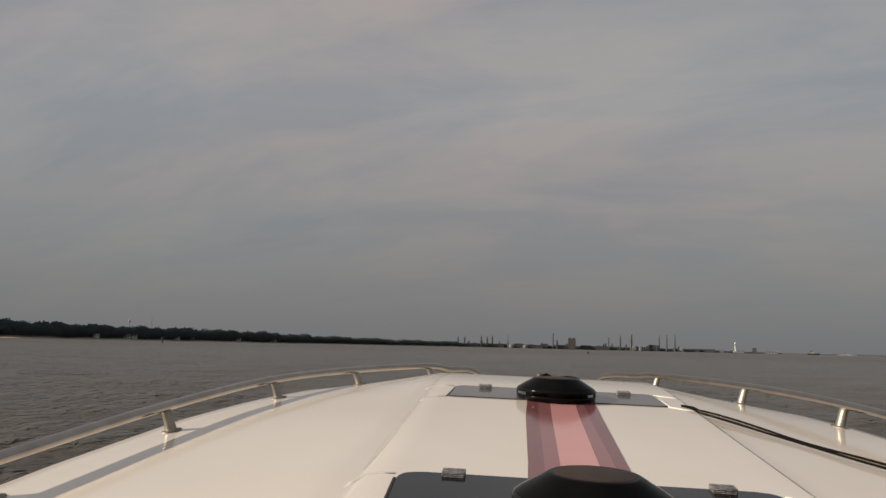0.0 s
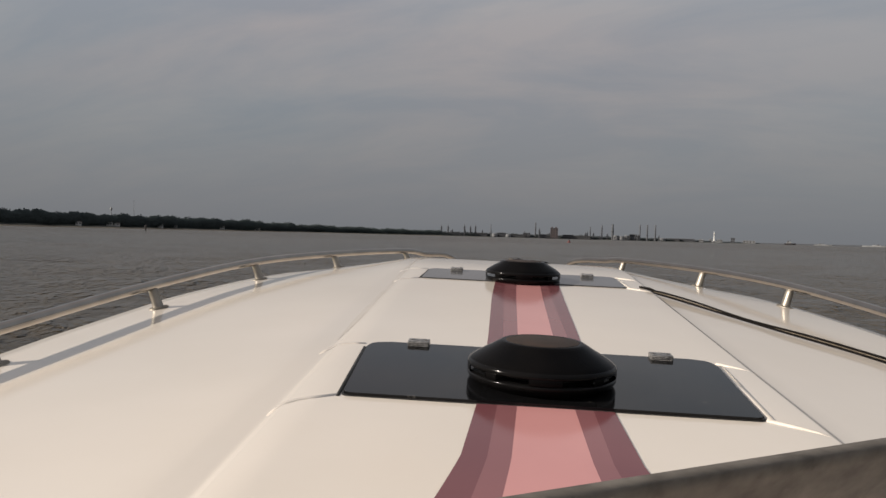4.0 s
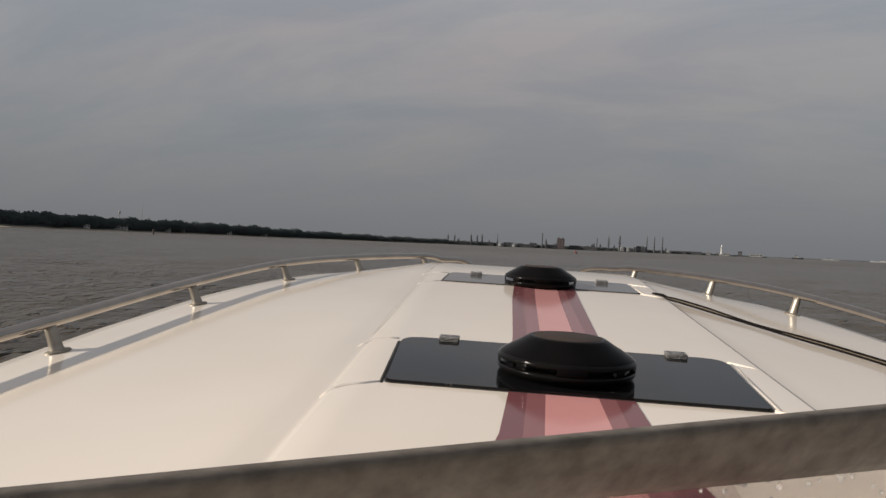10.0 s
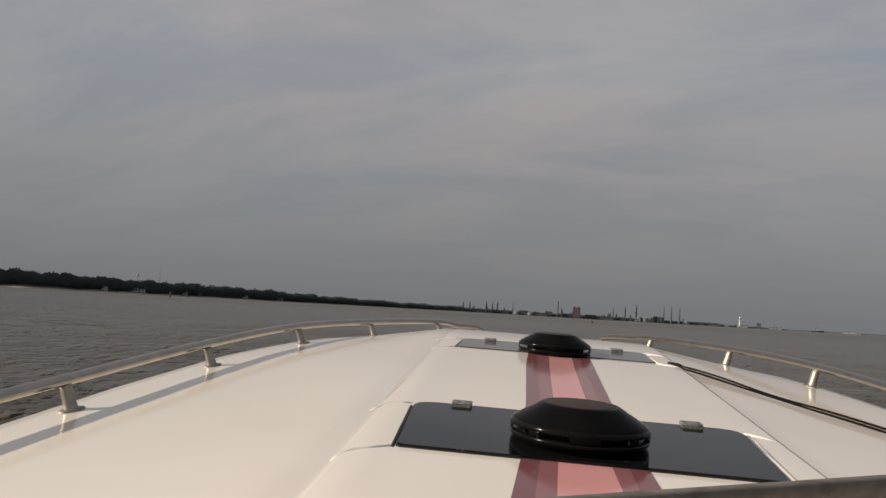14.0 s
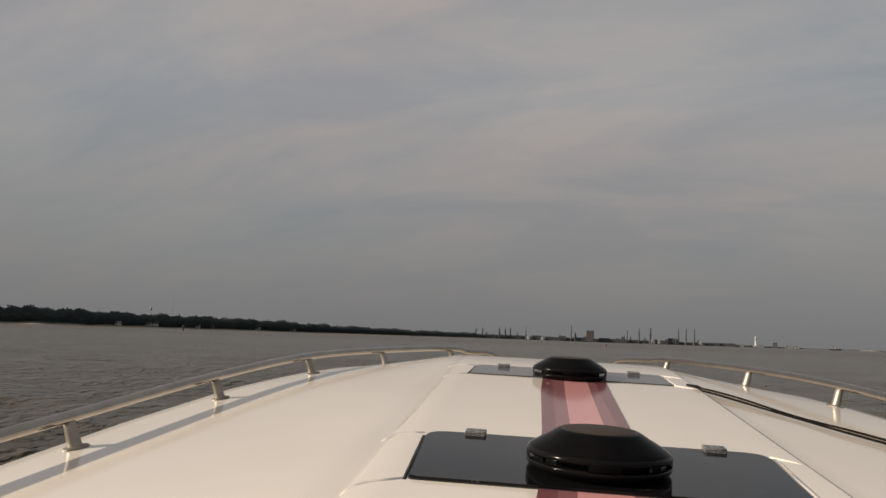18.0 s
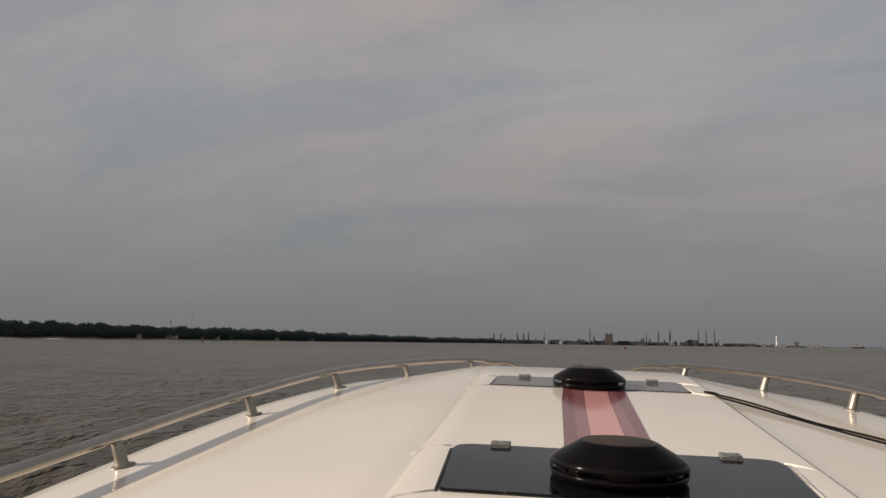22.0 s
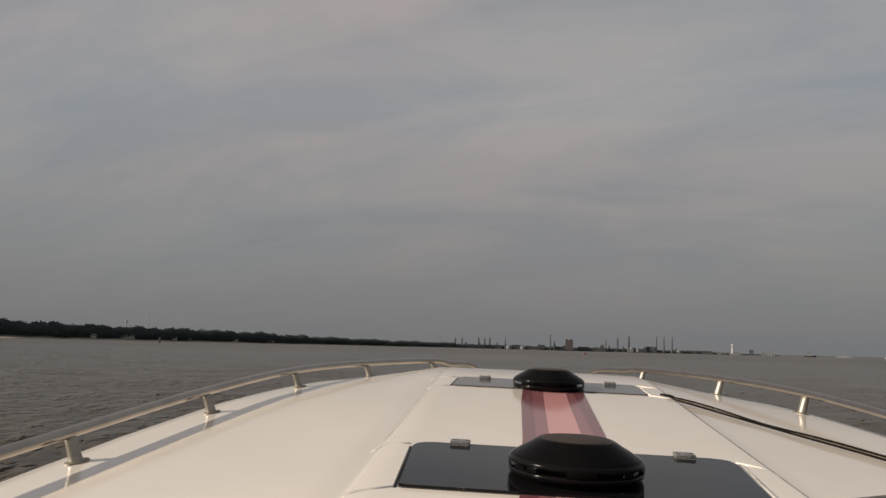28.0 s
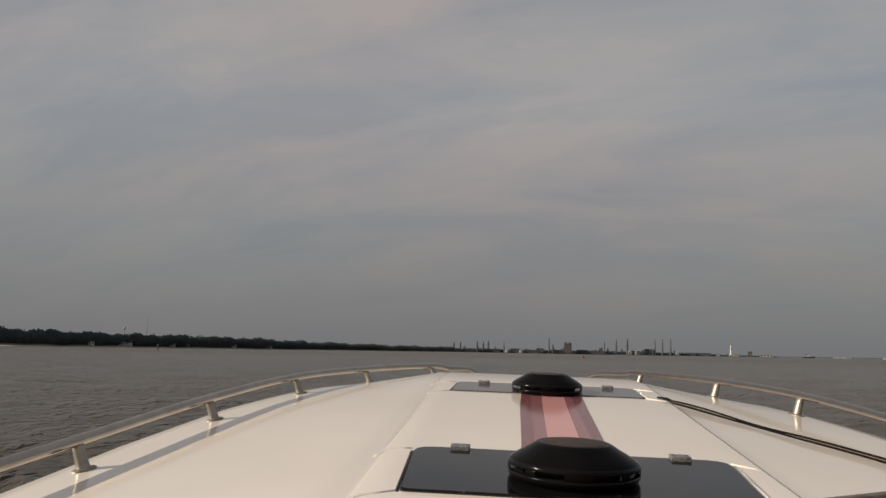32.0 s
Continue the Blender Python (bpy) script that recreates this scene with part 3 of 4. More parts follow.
# ---- solar vents ----
def vent(x, y, k, z, label):
    v = thing("solar_vent", T(x, y, z, -3.2), label, "vent", "solar vents")
    bm = bmesh.new()
    lathe(bm, [(0.096 * k, -0.022), (0.1010 * k, -0.022), (0.1065 * k, -0.015), (0.1140 * k, -0.0085), (0.1215 * k, -0.0035), (0.1266 * k, 0.0012), (0.1286 * k, 0.0052), (0.1284 * k, 0.0078), (0.1265 * k, 0.0096), (0.1225 * k, 0.0104), (0.1160 * k, 0.0098), (0.088 * k, 0.0094)], 72)
    part("base_ring", bm, BLACK_GLOSS, v, "glossy black rounded base rim")
    bm = bmesh.new()
    lathe(bm, [(0.089 * k, 0.004), (0.089 * k, 0.032)], 64)
    part("inner_drum", bm, RUBBER, v)
    for a, wide in ((270, 12), (227, 5), (180, 16), (133, 5), (90, 12), (47, 5), (0, 16), (313, 5)):
        bm = bmesh.new()
        lathe(bm, [(0.093 * k, 0.0086), (0.1262 * k, 0.0084), (0.1283 * k, 0.0105), (0.1288 * k, 0.0150), (0.1285 * k, 0.0205), (0.1262 * k, 0.0230), (0.093 * k, 0.0232)], 20, a0=radians(a - wide), a1=radians(a + wide))
        part("pillar", bm, BLACK_PLASTIC, v)
    bm = bmesh.new()
    r = lathe(bm, [(0.088 * k, 0.0202), (0.1215 * k, 0.0196), (0.1256 * k, 0.0196), (0.1280 * k, 0.0208), (0.1287 * k, 0.0232), (0.1274 * k, 0.0268), (0.1232 * k, 0.0312), (0.1160 * k, 0.0358), (0.1010 * k, 0.0446),
                   (0.0880 * k, 0.0514), (0.0800 * k, 0.0562), (0.0735 * k, 0.0598), (0.0695 * k, 0.0614), (0.0655 * k, 0.0612)], 72)
    cap_ring(bm, r[-1])
    part("cap", bm, BLACK_PLASTIC, v, "black domed cap")
    bm = bmesh.new()
    lathe(bm, [(0.1240 * k, 0.0189), (0.1262 * k, 0.0190), (0.1284 * k, 0.0203), (0.1292 * k, 0.0230), (0.1281 * k, 0.0264), (0.1262 * k, 0.0288), (0.1240 * k, 0.0300)], 72)
    part("cap_lip", bm, BLACK_GLOSS, v, "glossy rolled lip")
    bm = bmesh.new()
    r = lathe(bm, [(0.0640 * k, 0.0606), (0.0635 * k, 0.0615), (0.062 * k, 0.0619)], 48)
    cap_ring(bm, r[-1])
    part("solar_panel", bm, SOLAR, v, "brownish round solar panel")
    return v


vent(-0.007, -0.238, 0.968, 0.0105, "black plastic mushroom solar vent on the hatch near the windscreen")
vent(0, 0.985, 0.945, 0.003, "black plastic mushroom solar vent on the hatch near the bow")

# ---- bow rails ----
POSTS = {-1: [(1.060, -1.300), (1.048, -0.757), (1.017, -0.195), (0.970, 0.390), (0.878, 0.947), (0.718, 1.434), (0.493, 1.898)],
         1: [(1.020, -1.300), (1.005, -0.757), (0.980, -0.190), (0.938, 0.412), (0.840, 0.964), (0.692, 1.440), (0.469, 1.900)]}


def rail_height(s, y):
    low, high = (0.0665, 0.0660, 0.0650, 0.0615), (0.0590, 0.0575, 0.0550, 0.0555)
    return float(np.interp(y, (0.42, 0.97, 1.45, 1.90), low if s > 0 else high))


def bow_rail(s, label):
    rail = thing("bow_rail", T(0, 0, 0), label, "rail", "bow rails")
    posts = POSTS[s]
    pts = [(s * 1.03, -1.62, deck_z(s * 1.0, -1.62) + 0.056)]
    for x, y in posts:
        pts.append((s * (x + 0.006), y, deck_z(s * x, y) + rail_height(s, y)))
    if s > 0:
        pts += [(0.408, 2.03, -0.037), (0.338, 2.14, -0.051), (0.284, 2.212, -0.070), (0.250, 2.25, -0.098)]
    else:
        pts += [(-0.418, 2.03, -0.047), (-0.340, 2.14, -0.058), (-0.284, 2.212, -0.088), (-0.252, 2.25, -0.122)]
    bm = bmesh.new()
    sweep(bm, spline(pts, 10), 0.0123, 16)
    part("tube", bm, STEEL, rail, "polished stainless tube")
    for i, (x, y) in enumerate(posts):
        x, lean = (x - 0.009, 0.016) if s > 0 else (x - 0.015, 0.022)
        z = deck_z(s * x, y)
        bm = bmesh.new()
        q0, q1 = posts[max(0, i - 1)], posts[min(len(posts) - 1, i + 1)]
        turn = math.atan2(q1[0] - q0[0], q1[1] - q0[1]) * -s
        rows = []
        for f, wide, deep in ((0.0, 0.0178, 0.0160), (0.08, 0.0160, 0.0140), (0.35, 0.0147, 0.0124), (0.75, 0.0135, 0.0114), (1.0, 0.0137, 0.0116)):
            c = Vector((s * (x + lean * f), y + 0.006 * f, z - 0.002 + (rail_height(s, y) - 0.004) * f))
            rows.append([bm.verts.new(c + Matrix.Rotation(turn, 3, "Z") @ Vector((deep * math.cos(a), wide * math.sin(a), 0))) for a in np.linspace(0, math.tau, 18, endpoint=False)])
        for ra, rb in zip(rows, rows[1:]):
            for k in range(18):
                bm.faces.new((ra[k], ra[(k + 1) % 18], rb[(k + 1) % 18], rb[k]))
        bm.faces.new(rows[-1])
        post = part("post", bm, STEEL_SATIN, rail, "tapered polished stainless post")
        fl = bmesh.new()
        m = Matrix.Translation((s * x, y, z - 0.001)) @ Matrix.Rotation(s * 0.13, 4, "Y") @ Matrix.Rotation(turn, 4, "Z") @ Matrix.Diagonal((0.85, 1.3, 1, 1))
        r = lathe(fl, [(0.024, -0.003), (0.0245, 0.0022), (0.0227, 0.0042), (0.0142, 0.0054)], 24)
        cap_ring(fl, r[-1])
        fl.transform(m)
        part("flange", fl, STEEL_DULL, post, "oval polished foot flange")
    return rail


bow_rail(-1, "low polished stainless bow rail along the port deck edge")
bow_rail(1, "low polished stainless bow rail along the starboard deck edge")

# ---- doubled line on the starboard side deck ----
line = thing("mooring_line", T(0, 0, 0), "doubled black mooring line stretched along the starboard side deck", "rope")
way = [(0.374, 0.955), (0.398, 0.885), (0.413, 0.855), (0.437, 0.814), (0.527, 0.624), (0.628, 0.425), (0.748, 0.211), (0.881, -0.141)]
for off, rad, mt, lb, up in ((-0.0012, 0.0031, ROPE_BLACK, "black strand", 0.0), (-0.001, 0.0013, ROPE_TAN, "tan core strand", 0.0056), (0.0012, 0.0029, ROPE_BLACK, "black strand", 0.0080)):
    bm = bmesh.new()
    base = spline([(x, y, 0) for x, y in way], 9)
    pts = []
    for i, p in enumerate(base):
        d = (base[min(i + 1, len(base) - 1)] - base[max(i - 1, 0)]).normalized()
        q = p + Vector((-d.y, d.x, 0)) * off
        lift = (0.002 + up * (1.0 - 0.55 * math.exp(-((p.y - 0.50) / 0.12) ** 2) + 0.12 * math.sin(p.y * 19.0))) * min(1.0, max(0.0, (0.955 - p.y) / 0.10))
        pts.append((q.x, q.y, deck_z(q.x, q.y) + rad + lift))
    sweep(bm, pts, rad, 8)
    part("strand", bm, mt, line, lb)
# ---- bow light ----
bl = thing("bow_light", T(0.0, 2.12, centre_z(2.12)), "small chrome and black navigation light on the bow tip", "light fitting")
bm = bmesh.new()
box(bm, -0.028, -0.03, -0.002, 0.052, 0.03, 0.008, 0.003)
part("base", bm, STEEL, bl)
bm = bmesh.new()
r = lathe(bm, [(0.011, 0.006), (0.011, 0.020), (0.013, 0.025), (0.011, 0.033), (0.005, 0.036)], 20, cx=-0.016)
cap_ring(bm, r[-1])
part("lens", bm, STEEL, bl, "chrome dome")
bm = bmesh.new()
r = lathe(bm, [(0.012, 0.006), (0.009, 0.012), (0.009, 0.026)], 14, cx=0.020)
part("stem", bm, BLACK_PLASTIC, bl)
bm = bmesh.new()
box(bm, -0.004, -0.014, 0.004, 0.038, 0.014, 0.025, 0.006)
part("hood", bm, BLACK_PLASTIC, bl, "small black hood")
bm = bmesh.new()
r = lathe(bm, [(0.009, 0.024), (0.008, 0.027), (0.005, 0.029), (0.002, 0.030)], 14, cx=0.018)
cap_ring(bm, r[-1])
part("knob", bm, BLACK_PLASTIC, bl)
ck = thing("bow_cleat", T(0.128, 2.10, centre_z(2.10) - 0.006), "low dark deck cleat on the bow", "cleat")
bm = bmesh.new()
sweep(bm, [(-0.040, 0, 0.020), (-0.02, 0, 0.022), (0.02, 0, 0.019), (0.040, 0, 0.013)], [0.003, 0.005, 0.005, 0.003], 10)
part("horn", bm, BLACK_PLASTIC, ck)
for dx in (-0.014, 0.014):
    bm = bmesh.new()
    lathe(bm, [(0.010, -0.002), (0.007, 0.004), (0.006, 0.019)], 12, cx=dx)
    part("leg", bm, BLACK_PLASTIC, ck)

# ---- windscreen ----
WS_A, WS_B = Vector((-0.85, -1.5618, 0)), Vector((0.32, -0.9142, 0))
ws = thing("windscreen", T(0, 0, 0), "low wet acrylic windscreen with weathered bronze top trim", "windscreen")
along = (WS_B - WS_A).normalized()
out_dir = Vector((-along.y, along.x, 0))


def ws_point(s, z):
    """A point of the screen s metres along it; it leans back towards the cockpit with height."""
    return WS_A + along * s + out_dir * (0.195 - z) * 0.55 + Vector((0, 0, z))


length = (WS_B - WS_A).length
bm = bmesh.new()
sec = [(-0.007, -0.002), (-0.009, -0.010), (-0.009, -0.044), (-0.005, -0.052), (0.006, -0.052), (0.009, -0.044), (0.009, -0.010), (0.005, -0.002)]
rows = []
for i in range(25):
    base = ws_point(length * i / 24, 0.1822 + 0.0099 * (1 - i / 24))
    deep = float(np.interp(i / 24, (0.5, 0.675, 0.92, 1.0), (1.0, 1.14, 1.42, 1.50)))
    rows.append([bm.verts.new(base + out_dir * a + Vector((0, 0, b * deep)) - out_dir * b * deep * 0.5) for a, b in sec])
for a, b in zip(rows, rows[1:]):
    for k in range(len(sec)):
        bm.faces.new((a[k], a[(k + 1) % 8], b[(k + 1) % 8], b[k]))
bm.faces.new(rows[0][::-1])
bm.faces.new(rows[-1])
part("top_trim", bm, TRIM, ws, "weathered bronze grey trim")
bm = bmesh.new()
rows = []
for i in range(25):
    s = length * i / 24
    rows.append([bm.verts.new(ws_point(s, z) + out_dir * o) for z, o in ((0.168, -0.0015), (0.0, -0.0015), (0.0, 0.0015), (0.168, 0.0015))])
for a, b in zip(rows, rows[1:]):
    for k in range(4):
        bm.faces.new((a[k], a[(k + 1) % 4], b[(k + 1) % 4], b[k]))
pane = part("pane", bm, GLASS, ws, "clear acrylic pane", False)
pane.visible_shadow = False
bm = bmesh.new()
sweep(bm, [ws_point(length * i / 12, 0.004) for i in range(13)], 0.010, 8)
part("base_gasket", bm, RUBBER, ws, "black base gasket")
rng = random.Random(5)
for i in range(40):
    s, z, r = length * rng.uniform(0.76, 0.985), rng.uniform(0.05, 0.118), rng.uniform(0.0016, 0.0036)
    bm = bmesh.new()
    bmesh.ops.create_icosphere(bm, subdivisions=2, radius=1, matrix=Matrix.Translation(ws_point(s, z) - out_dir * 0.0016) @ Matrix.Diagonal((r, r, r * rng.uniform(1.0, 1.4), 1)))
    part("water_drop", bm, DROPS, ws, "clear water drop").visible_shadow = False

# ---- water ----
rng = np.random.default_rng(3)
rad = [0.0]
r = 2.0
while r < 4950:
    rad.append(r)
    r *= 1.028
rad.append(4950)
nA = 600
ang = np.linspace(0, math.tau, nA, endpoint=False)
R, A = np.meshgrid(np.array(rad[1:]), ang, indexing="ij")
X, Y = R * np.sin(A), R * np.cos(A)
Zw = np.zeros_like(X)
for k in range(34):
    wl_ = 0.9 * 1.16 ** k if k < 20 else rng.uniform(1.0, 9.0)
    th = math.radians(24 + 90) + rng.normal(0, 0.8)
    amp = 0.0100 * wl_ ** 0.42
    cell = R * 0.030
    fade = np.clip((wl_ / cell - 2.2) / 2.5, 0, 1)
    Zw += amp * fade * np.sin((X * math.cos(th) + Y * math.sin(th)) * math.tau / wl_ + rng.uniform(0, 6.28))
verts = [(0, 0, 0)] + np.stack([X.ravel(), Y.ravel(), Zw.ravel()], 1).tolist()
nR = len(rad) - 1
faces = [(0, 1 + (j + 1) % nA, 1 + j) for j in range(nA)]
for i in range(nR - 1):
    for j in range(nA):
        a, b = 1 + i * nA + j, 1 + i * nA + (j + 1) % nA
        faces.append((a, b, b + nA, a + nA))
me = bpy.data.meshes.new("water")
me.from_pydata(verts, [], faces)
me.materials.append(WATER)
me.shade_smooth()
tagged(new("water", me), "choppy brown grey estuary water reaching the horizon", "water", kind="structure")


# ---- far shores ----
def at(az, d):
    """A place on the water plane by bearing in degrees from ahead and distance."""
    return -0.137 + d * math.sin(radians(az)), -1.6 + d * math.cos(radians(az))


def land(name, stations, label, mats=EARTH, back=260.0, front=SAND):
    """A low strip of land: stations of bearing, distance and bank height."""
    bm = bmesh.new()
    rows = []
    for i in range(len(stations) * 6 - 5):
        t = i / 6
        az, d, h = [float(np.interp(t, range(len(stations)), [s[k] for s in stations])) for k in range(3)]
        d += 9 * math.sin(i * 1.7) + 6 * math.sin(i * 0.63)
        rows.append([bm.verts.new((*at(az, d + o), z)) for o, z in ((0, -0.4), (5, 0.5), (14, 1.1), (22, h * 0.7), (60, h), (back, h * 1.4), (back + 20, -1))])
    for a, b in zip(rows, rows[1:]):
        for k in range(len(a) - 1):
            f = bm.faces.new((a[k], b[k], b[k + 1], a[k + 1]))
            f.material_index = 1 if k < 2 else 0
    ob = new(name, mesh_of(bm, name, [mats, front]))
    return tagged(ob, label, "shore", kind="structure")


WEST = [(-40.35, 760, 3), (-34.81, 800, 3.5), (-31.26, 850, 3.5), (-27.44, 920, 3), (-23.34, 1020, 3), (-18.98, 1150, 2.5), (-15.10, 1320, 2.5)]
MID = [(-15.95, 1560, 2.5), (-12.83, 1680, 2), (-8.84, 1900, 2), (-4.17, 2250, 2)]
EAST = [(-4.98, 2550, 2), (0.54, 2580, 2), (5.00, 2620, 2), (8.98, 2660, 2), (11.70, 2720, 2), (14.36, 2850, 1.5), (18.37, 3050, 1.5)]
land("shore_west", WEST, "low wooded river bank with a narrow beach")
land("shore_middle", MID, "low wooded point running out into the estuary")
land("shore_east", EAST, "flat industrial river bank", front=EARTH)


def woods(name, stations, mat, heights, count, seed, label, depth=70, clumps=58, big=1.0):
    """A belt of trees, each crown many small rounded clumps of leaves over a tapered trunk."""
    rg = random.Random(seed)
    verts, faces, normals = [], [], []
    ts = list(range(len(stations)))
    for i in range(count):
        t = rg.random() * (len(stations) - 1)
        az, d = [float(np.interp(t, ts, [s[k] for s in stations])) for k in range(2)]
        hh = float(np.interp(t, np.linspace(0, ts[-1], len(heights)), heights))
        x, y = at(az, d + 31 + depth * rg.random() ** 1.5)
        out = Vector((-math.sin(radians(az)), -math.cos(radians(az)), 0.22))
        h = hh * (1 + 0.10 * math.sin(az * 2.3) * 0.6 + 0.05 * math.sin(az * 6.1 + 1)) * (rg.uniform(0.78, 0.98) if rg.random() < 0.95 else rg.uniform(0.98, 1.06))
        w = h * rg.uniform(0.28, 0.48)
        b = len(verts)
        for z, r in ((0.5, 0.3), (h * 0.7, 0.1)):
            for k in range(4):
                verts.append((x + r * math.cos(k * 1.57), y + r * math.sin(k * 1.57), z))
                normals.append(Vector((math.cos(k * 1.57), math.sin(k * 1.57), 0)))
        for k in range(4):
            faces.append((b + k, b + (k + 1) % 4, b + 4 + (k + 1) % 4, b + 4 + k))
        lobes = [(x, y, h * 0.62, w * 0.85, h * 0.36)]
        for k in range(3):
            aa, rr = rg.random() * 6.283, w * rg.uniform(0.35, 0.8)
            lobes.append((x + rr * math.cos(aa), y + rr * math.sin(aa), h * rg.uniform(0.30, 0.70), w * rg.uniform(0.45, 0.75), h * rg.uniform(0.18, 0.28)))
        for c in range(clumps):
            lx, ly, lz, lr, lh = lobes[c % 4]
            u, aa, f = rg.uniform(-0.9, 1.0), rg.random() * 6.283, rg.uniform(0.80, 0.94)
            rr = math.sqrt(1 - u * u) * lr * f
            cx, cy, zz = lx + rr * math.cos(aa), ly + rr * math.sin(aa), lz + u * lh * f
            s = h * big * rg.uniform(0.046, 0.070)
            b = len(verts)
            n = Vector((rr / lr * math.cos(aa), rr / lr * math.sin(aa), u)) * 0.30 + out
            normals += [n.normalized()] * 6
            turn = rg.random() * 6.283
            for k in range(4):
                t = turn + k * 1.571
                q = s * rg.uniform(0.8, 1.2)
                verts.append((cx + q * math.cos(t), cy + q * math.sin(t), zz + s * rg.uniform(-0.25, 0.25)))
            verts.append((cx, cy, zz + s * rg.uniform(0.55, 0.75)))
            verts.append((cx, cy, zz - s * rg.uniform(0.55, 0.75)))
            for k in range(4):
                faces.append((b + k, b + (k + 1) % 4, b + 4))
                faces.append((b + (k + 1) % 4, b + k, b + 5))
    me = bpy.data.meshes.new(name)
    me.from_pydata(verts, [], faces)
    me.materials.append(mat)
    me.shade_smooth()
    me.normals_split_custom_set_from_vertices(normals)
    return tagged(new(name, me), label, "woods", kind="stuff")


woods("shore_woods", WEST, LEAF, [17.5, 18, 17.5, 17, 18.5, 18, 16.5], 2700, 2, "dense dark green woods along the near bank")
woods("point_woods", MID, LEAF, [19, 18.5, 17, 18], 1000, 4, "dense dark woods on the low point")
woods("far_woods", EAST, LEAF_FAR, [17, 15, 15, 14, 12, 9, 6], 1900, 6, "thin far trees between the refinery plants", 40, 24, 1.5)


# ---- houses on the near bank ----
def house(az, d, w, h, label, turn=0.0, wall=HOUSE_WALL):
    w, h = w * 0.72, h * 0.66
    x, y = at(az, d + 20)
    hs = thing("house", T(x, y, 2.2, 0, 0, -az + turn), label, "house", "bank houses", base=WORLD)
    bm = bmesh.new()
    box(bm, -w / 2, 0, -2.4, w / 2, w * 0.6, h)
    part("wall", bm, wall, hs, "", False)
    bm = bmesh.new()
    e, t = 0.5, h + w * 0.22
    v = [bm.verts.new(p) for p in ((-w / 2 - e, -e, h), (w / 2 + e, -e, h), (w / 2 + e, w * 0.6 + e, h), (-w / 2 - e, w * 0.6 + e, h), (-w / 2 - e, w * 0.3, t), (w / 2 + e, w * 0.3, t))]
    for f in ((0, 1, 5, 4), (2, 3, 4, 5), (0, 4, 3), (1, 2, 5), (3, 2, 1, 0)):
        bm.faces.new([v[k] for k in f])
    part("roof", bm, ROOF, hs, "dark shingle roof", False)
    n = max(2, int(w / 4))
    for i in range(n):
        wx = -w / 2 + (i + 0.5) * w / n
        bm = bmesh.new()
        box(bm, wx - 0.7, -0.06, h * 0.35, wx + 0.7, 0.05, h * 0.75)
        part("window", bm, GLASSDARK, hs, "dark window", False)
    return hs


for az, d, w, h, s in ((-29.45, 885, 8, 6, 4), (-27.54, 925, 9, 7, -8), (-27.14, 930, 12, 5, 3), (-29.32 - 2.2, 870, 9, 5, 0), (-24.28, 1005, 10, 6.5, 6), (-23.34, 1030, 9, 5, -5), (-20.09, 1125, 9, 5.5, 2), (-17.67, 1215, 14, 4.5, 0), (-33.07, 842, 10, 6, 4)):
    house(az, d, w, h, "white clapboard house with a dark roof among the bank trees", s)


# ---- tall things ----
def stack(az, d, h, r, label, mat=STACK, name="smokestack", group="refinery stacks", collar=True):
    x, y = at(az, d)
    st = thing(name, T(x, y, 1.5), label, "smokestack", group, base=WORLD)
    bm = bmesh.new()
    rr = lathe(bm, [(r * 1.25, 0), (r * 1.1, h * 0.3), (r, h * 0.7), (r * 0.95, h)], 14)
    cap_ring(bm, rr[-1])
    part("shaft", bm, mat, st)
    if collar:
        for f in ((0.33,) if group == "row of three stacks" else (0.52,)):
            bm = bmesh.new()
            lathe(bm, [(r, h * f - 0.8), (r * 1.6, h * f - 0.6), (r * 1.6, h * f + 0.6), (r, h * f + 0.8)], 14)
            part("platform", bm, mat, st)
    return st


def column(az, d, h, w, label):
    """A lattice-braced process column with platforms."""
    x, y = at(az, d)
    st = thing("distillation_tower", T(x, y, 1.5, 0, 0, -az), label, "refinery tower", "refinery towers", base=WORLD)
    bm = bmesh.new()
    r = lathe(bm, [(w * 0.36, 0), (w * 0.36, h * 0.80), (w * 0.28, h * 0.86), (w * 0.12, h * 0.89), (w * 0.12, h)], 12)
    cap_ring(bm, r[-1])
    part("vessel", bm, STACK, st)
    for k in range(4):
        bm = bmesh.new()
        sx, sy = (1 if k & 1 else -1) * w / 2, (1 if k & 2 else -1) * w / 2
        box(bm, sx - 0.25, sy - 0.25, 0, sx + 0.25, sy + 0.25, h * 0.72)
        part("leg", bm, STACK, st, "", False)
    for k in range(4):
        bm = bmesh.new()
        box(bm, -w * 0.6, -w * 0.6, h * (0.18 + 0.18 * k), w * 0.6, w * 0.6, h * (0.18 + 0.18 * k) + 0.5)
        part("platform", bm, STACK, st, "", False)
    return st


def mast(az, d, h, z, label):
    x, y = at(az, d)
    st = thing("radio_mast", T(x, y, z), label, "mast", base=WORLD)
    w = 0.55
    for k in range(3):
        bm = bmesh.new()
        a = k * 2.094
        sweep(bm, [(w * math.cos(a), w * math.sin(a), 0), (w * 0.5 * math.cos(a), w * 0.5 * math.sin(a), h)], 0.05, 5)
        part("leg", bm, TANKWHITE, st)
    bm = bmesh.new()
    for k in range(12):
        z0, z1 = h * k / 12, h * (k + 1) / 12
        for j in range(3):
            a, b = j * 2.094, (j + 1) * 2.094
            sweep(bm, [(w * 0.8 * math.cos(a), w * 0.8 * math.sin(a), z0), (w * 0.75 * math.cos(b), w * 0.75 * math.sin(b), z1)], 0.045, 4)
    part("bracing", bm, TANKWHITE, st)
    return st


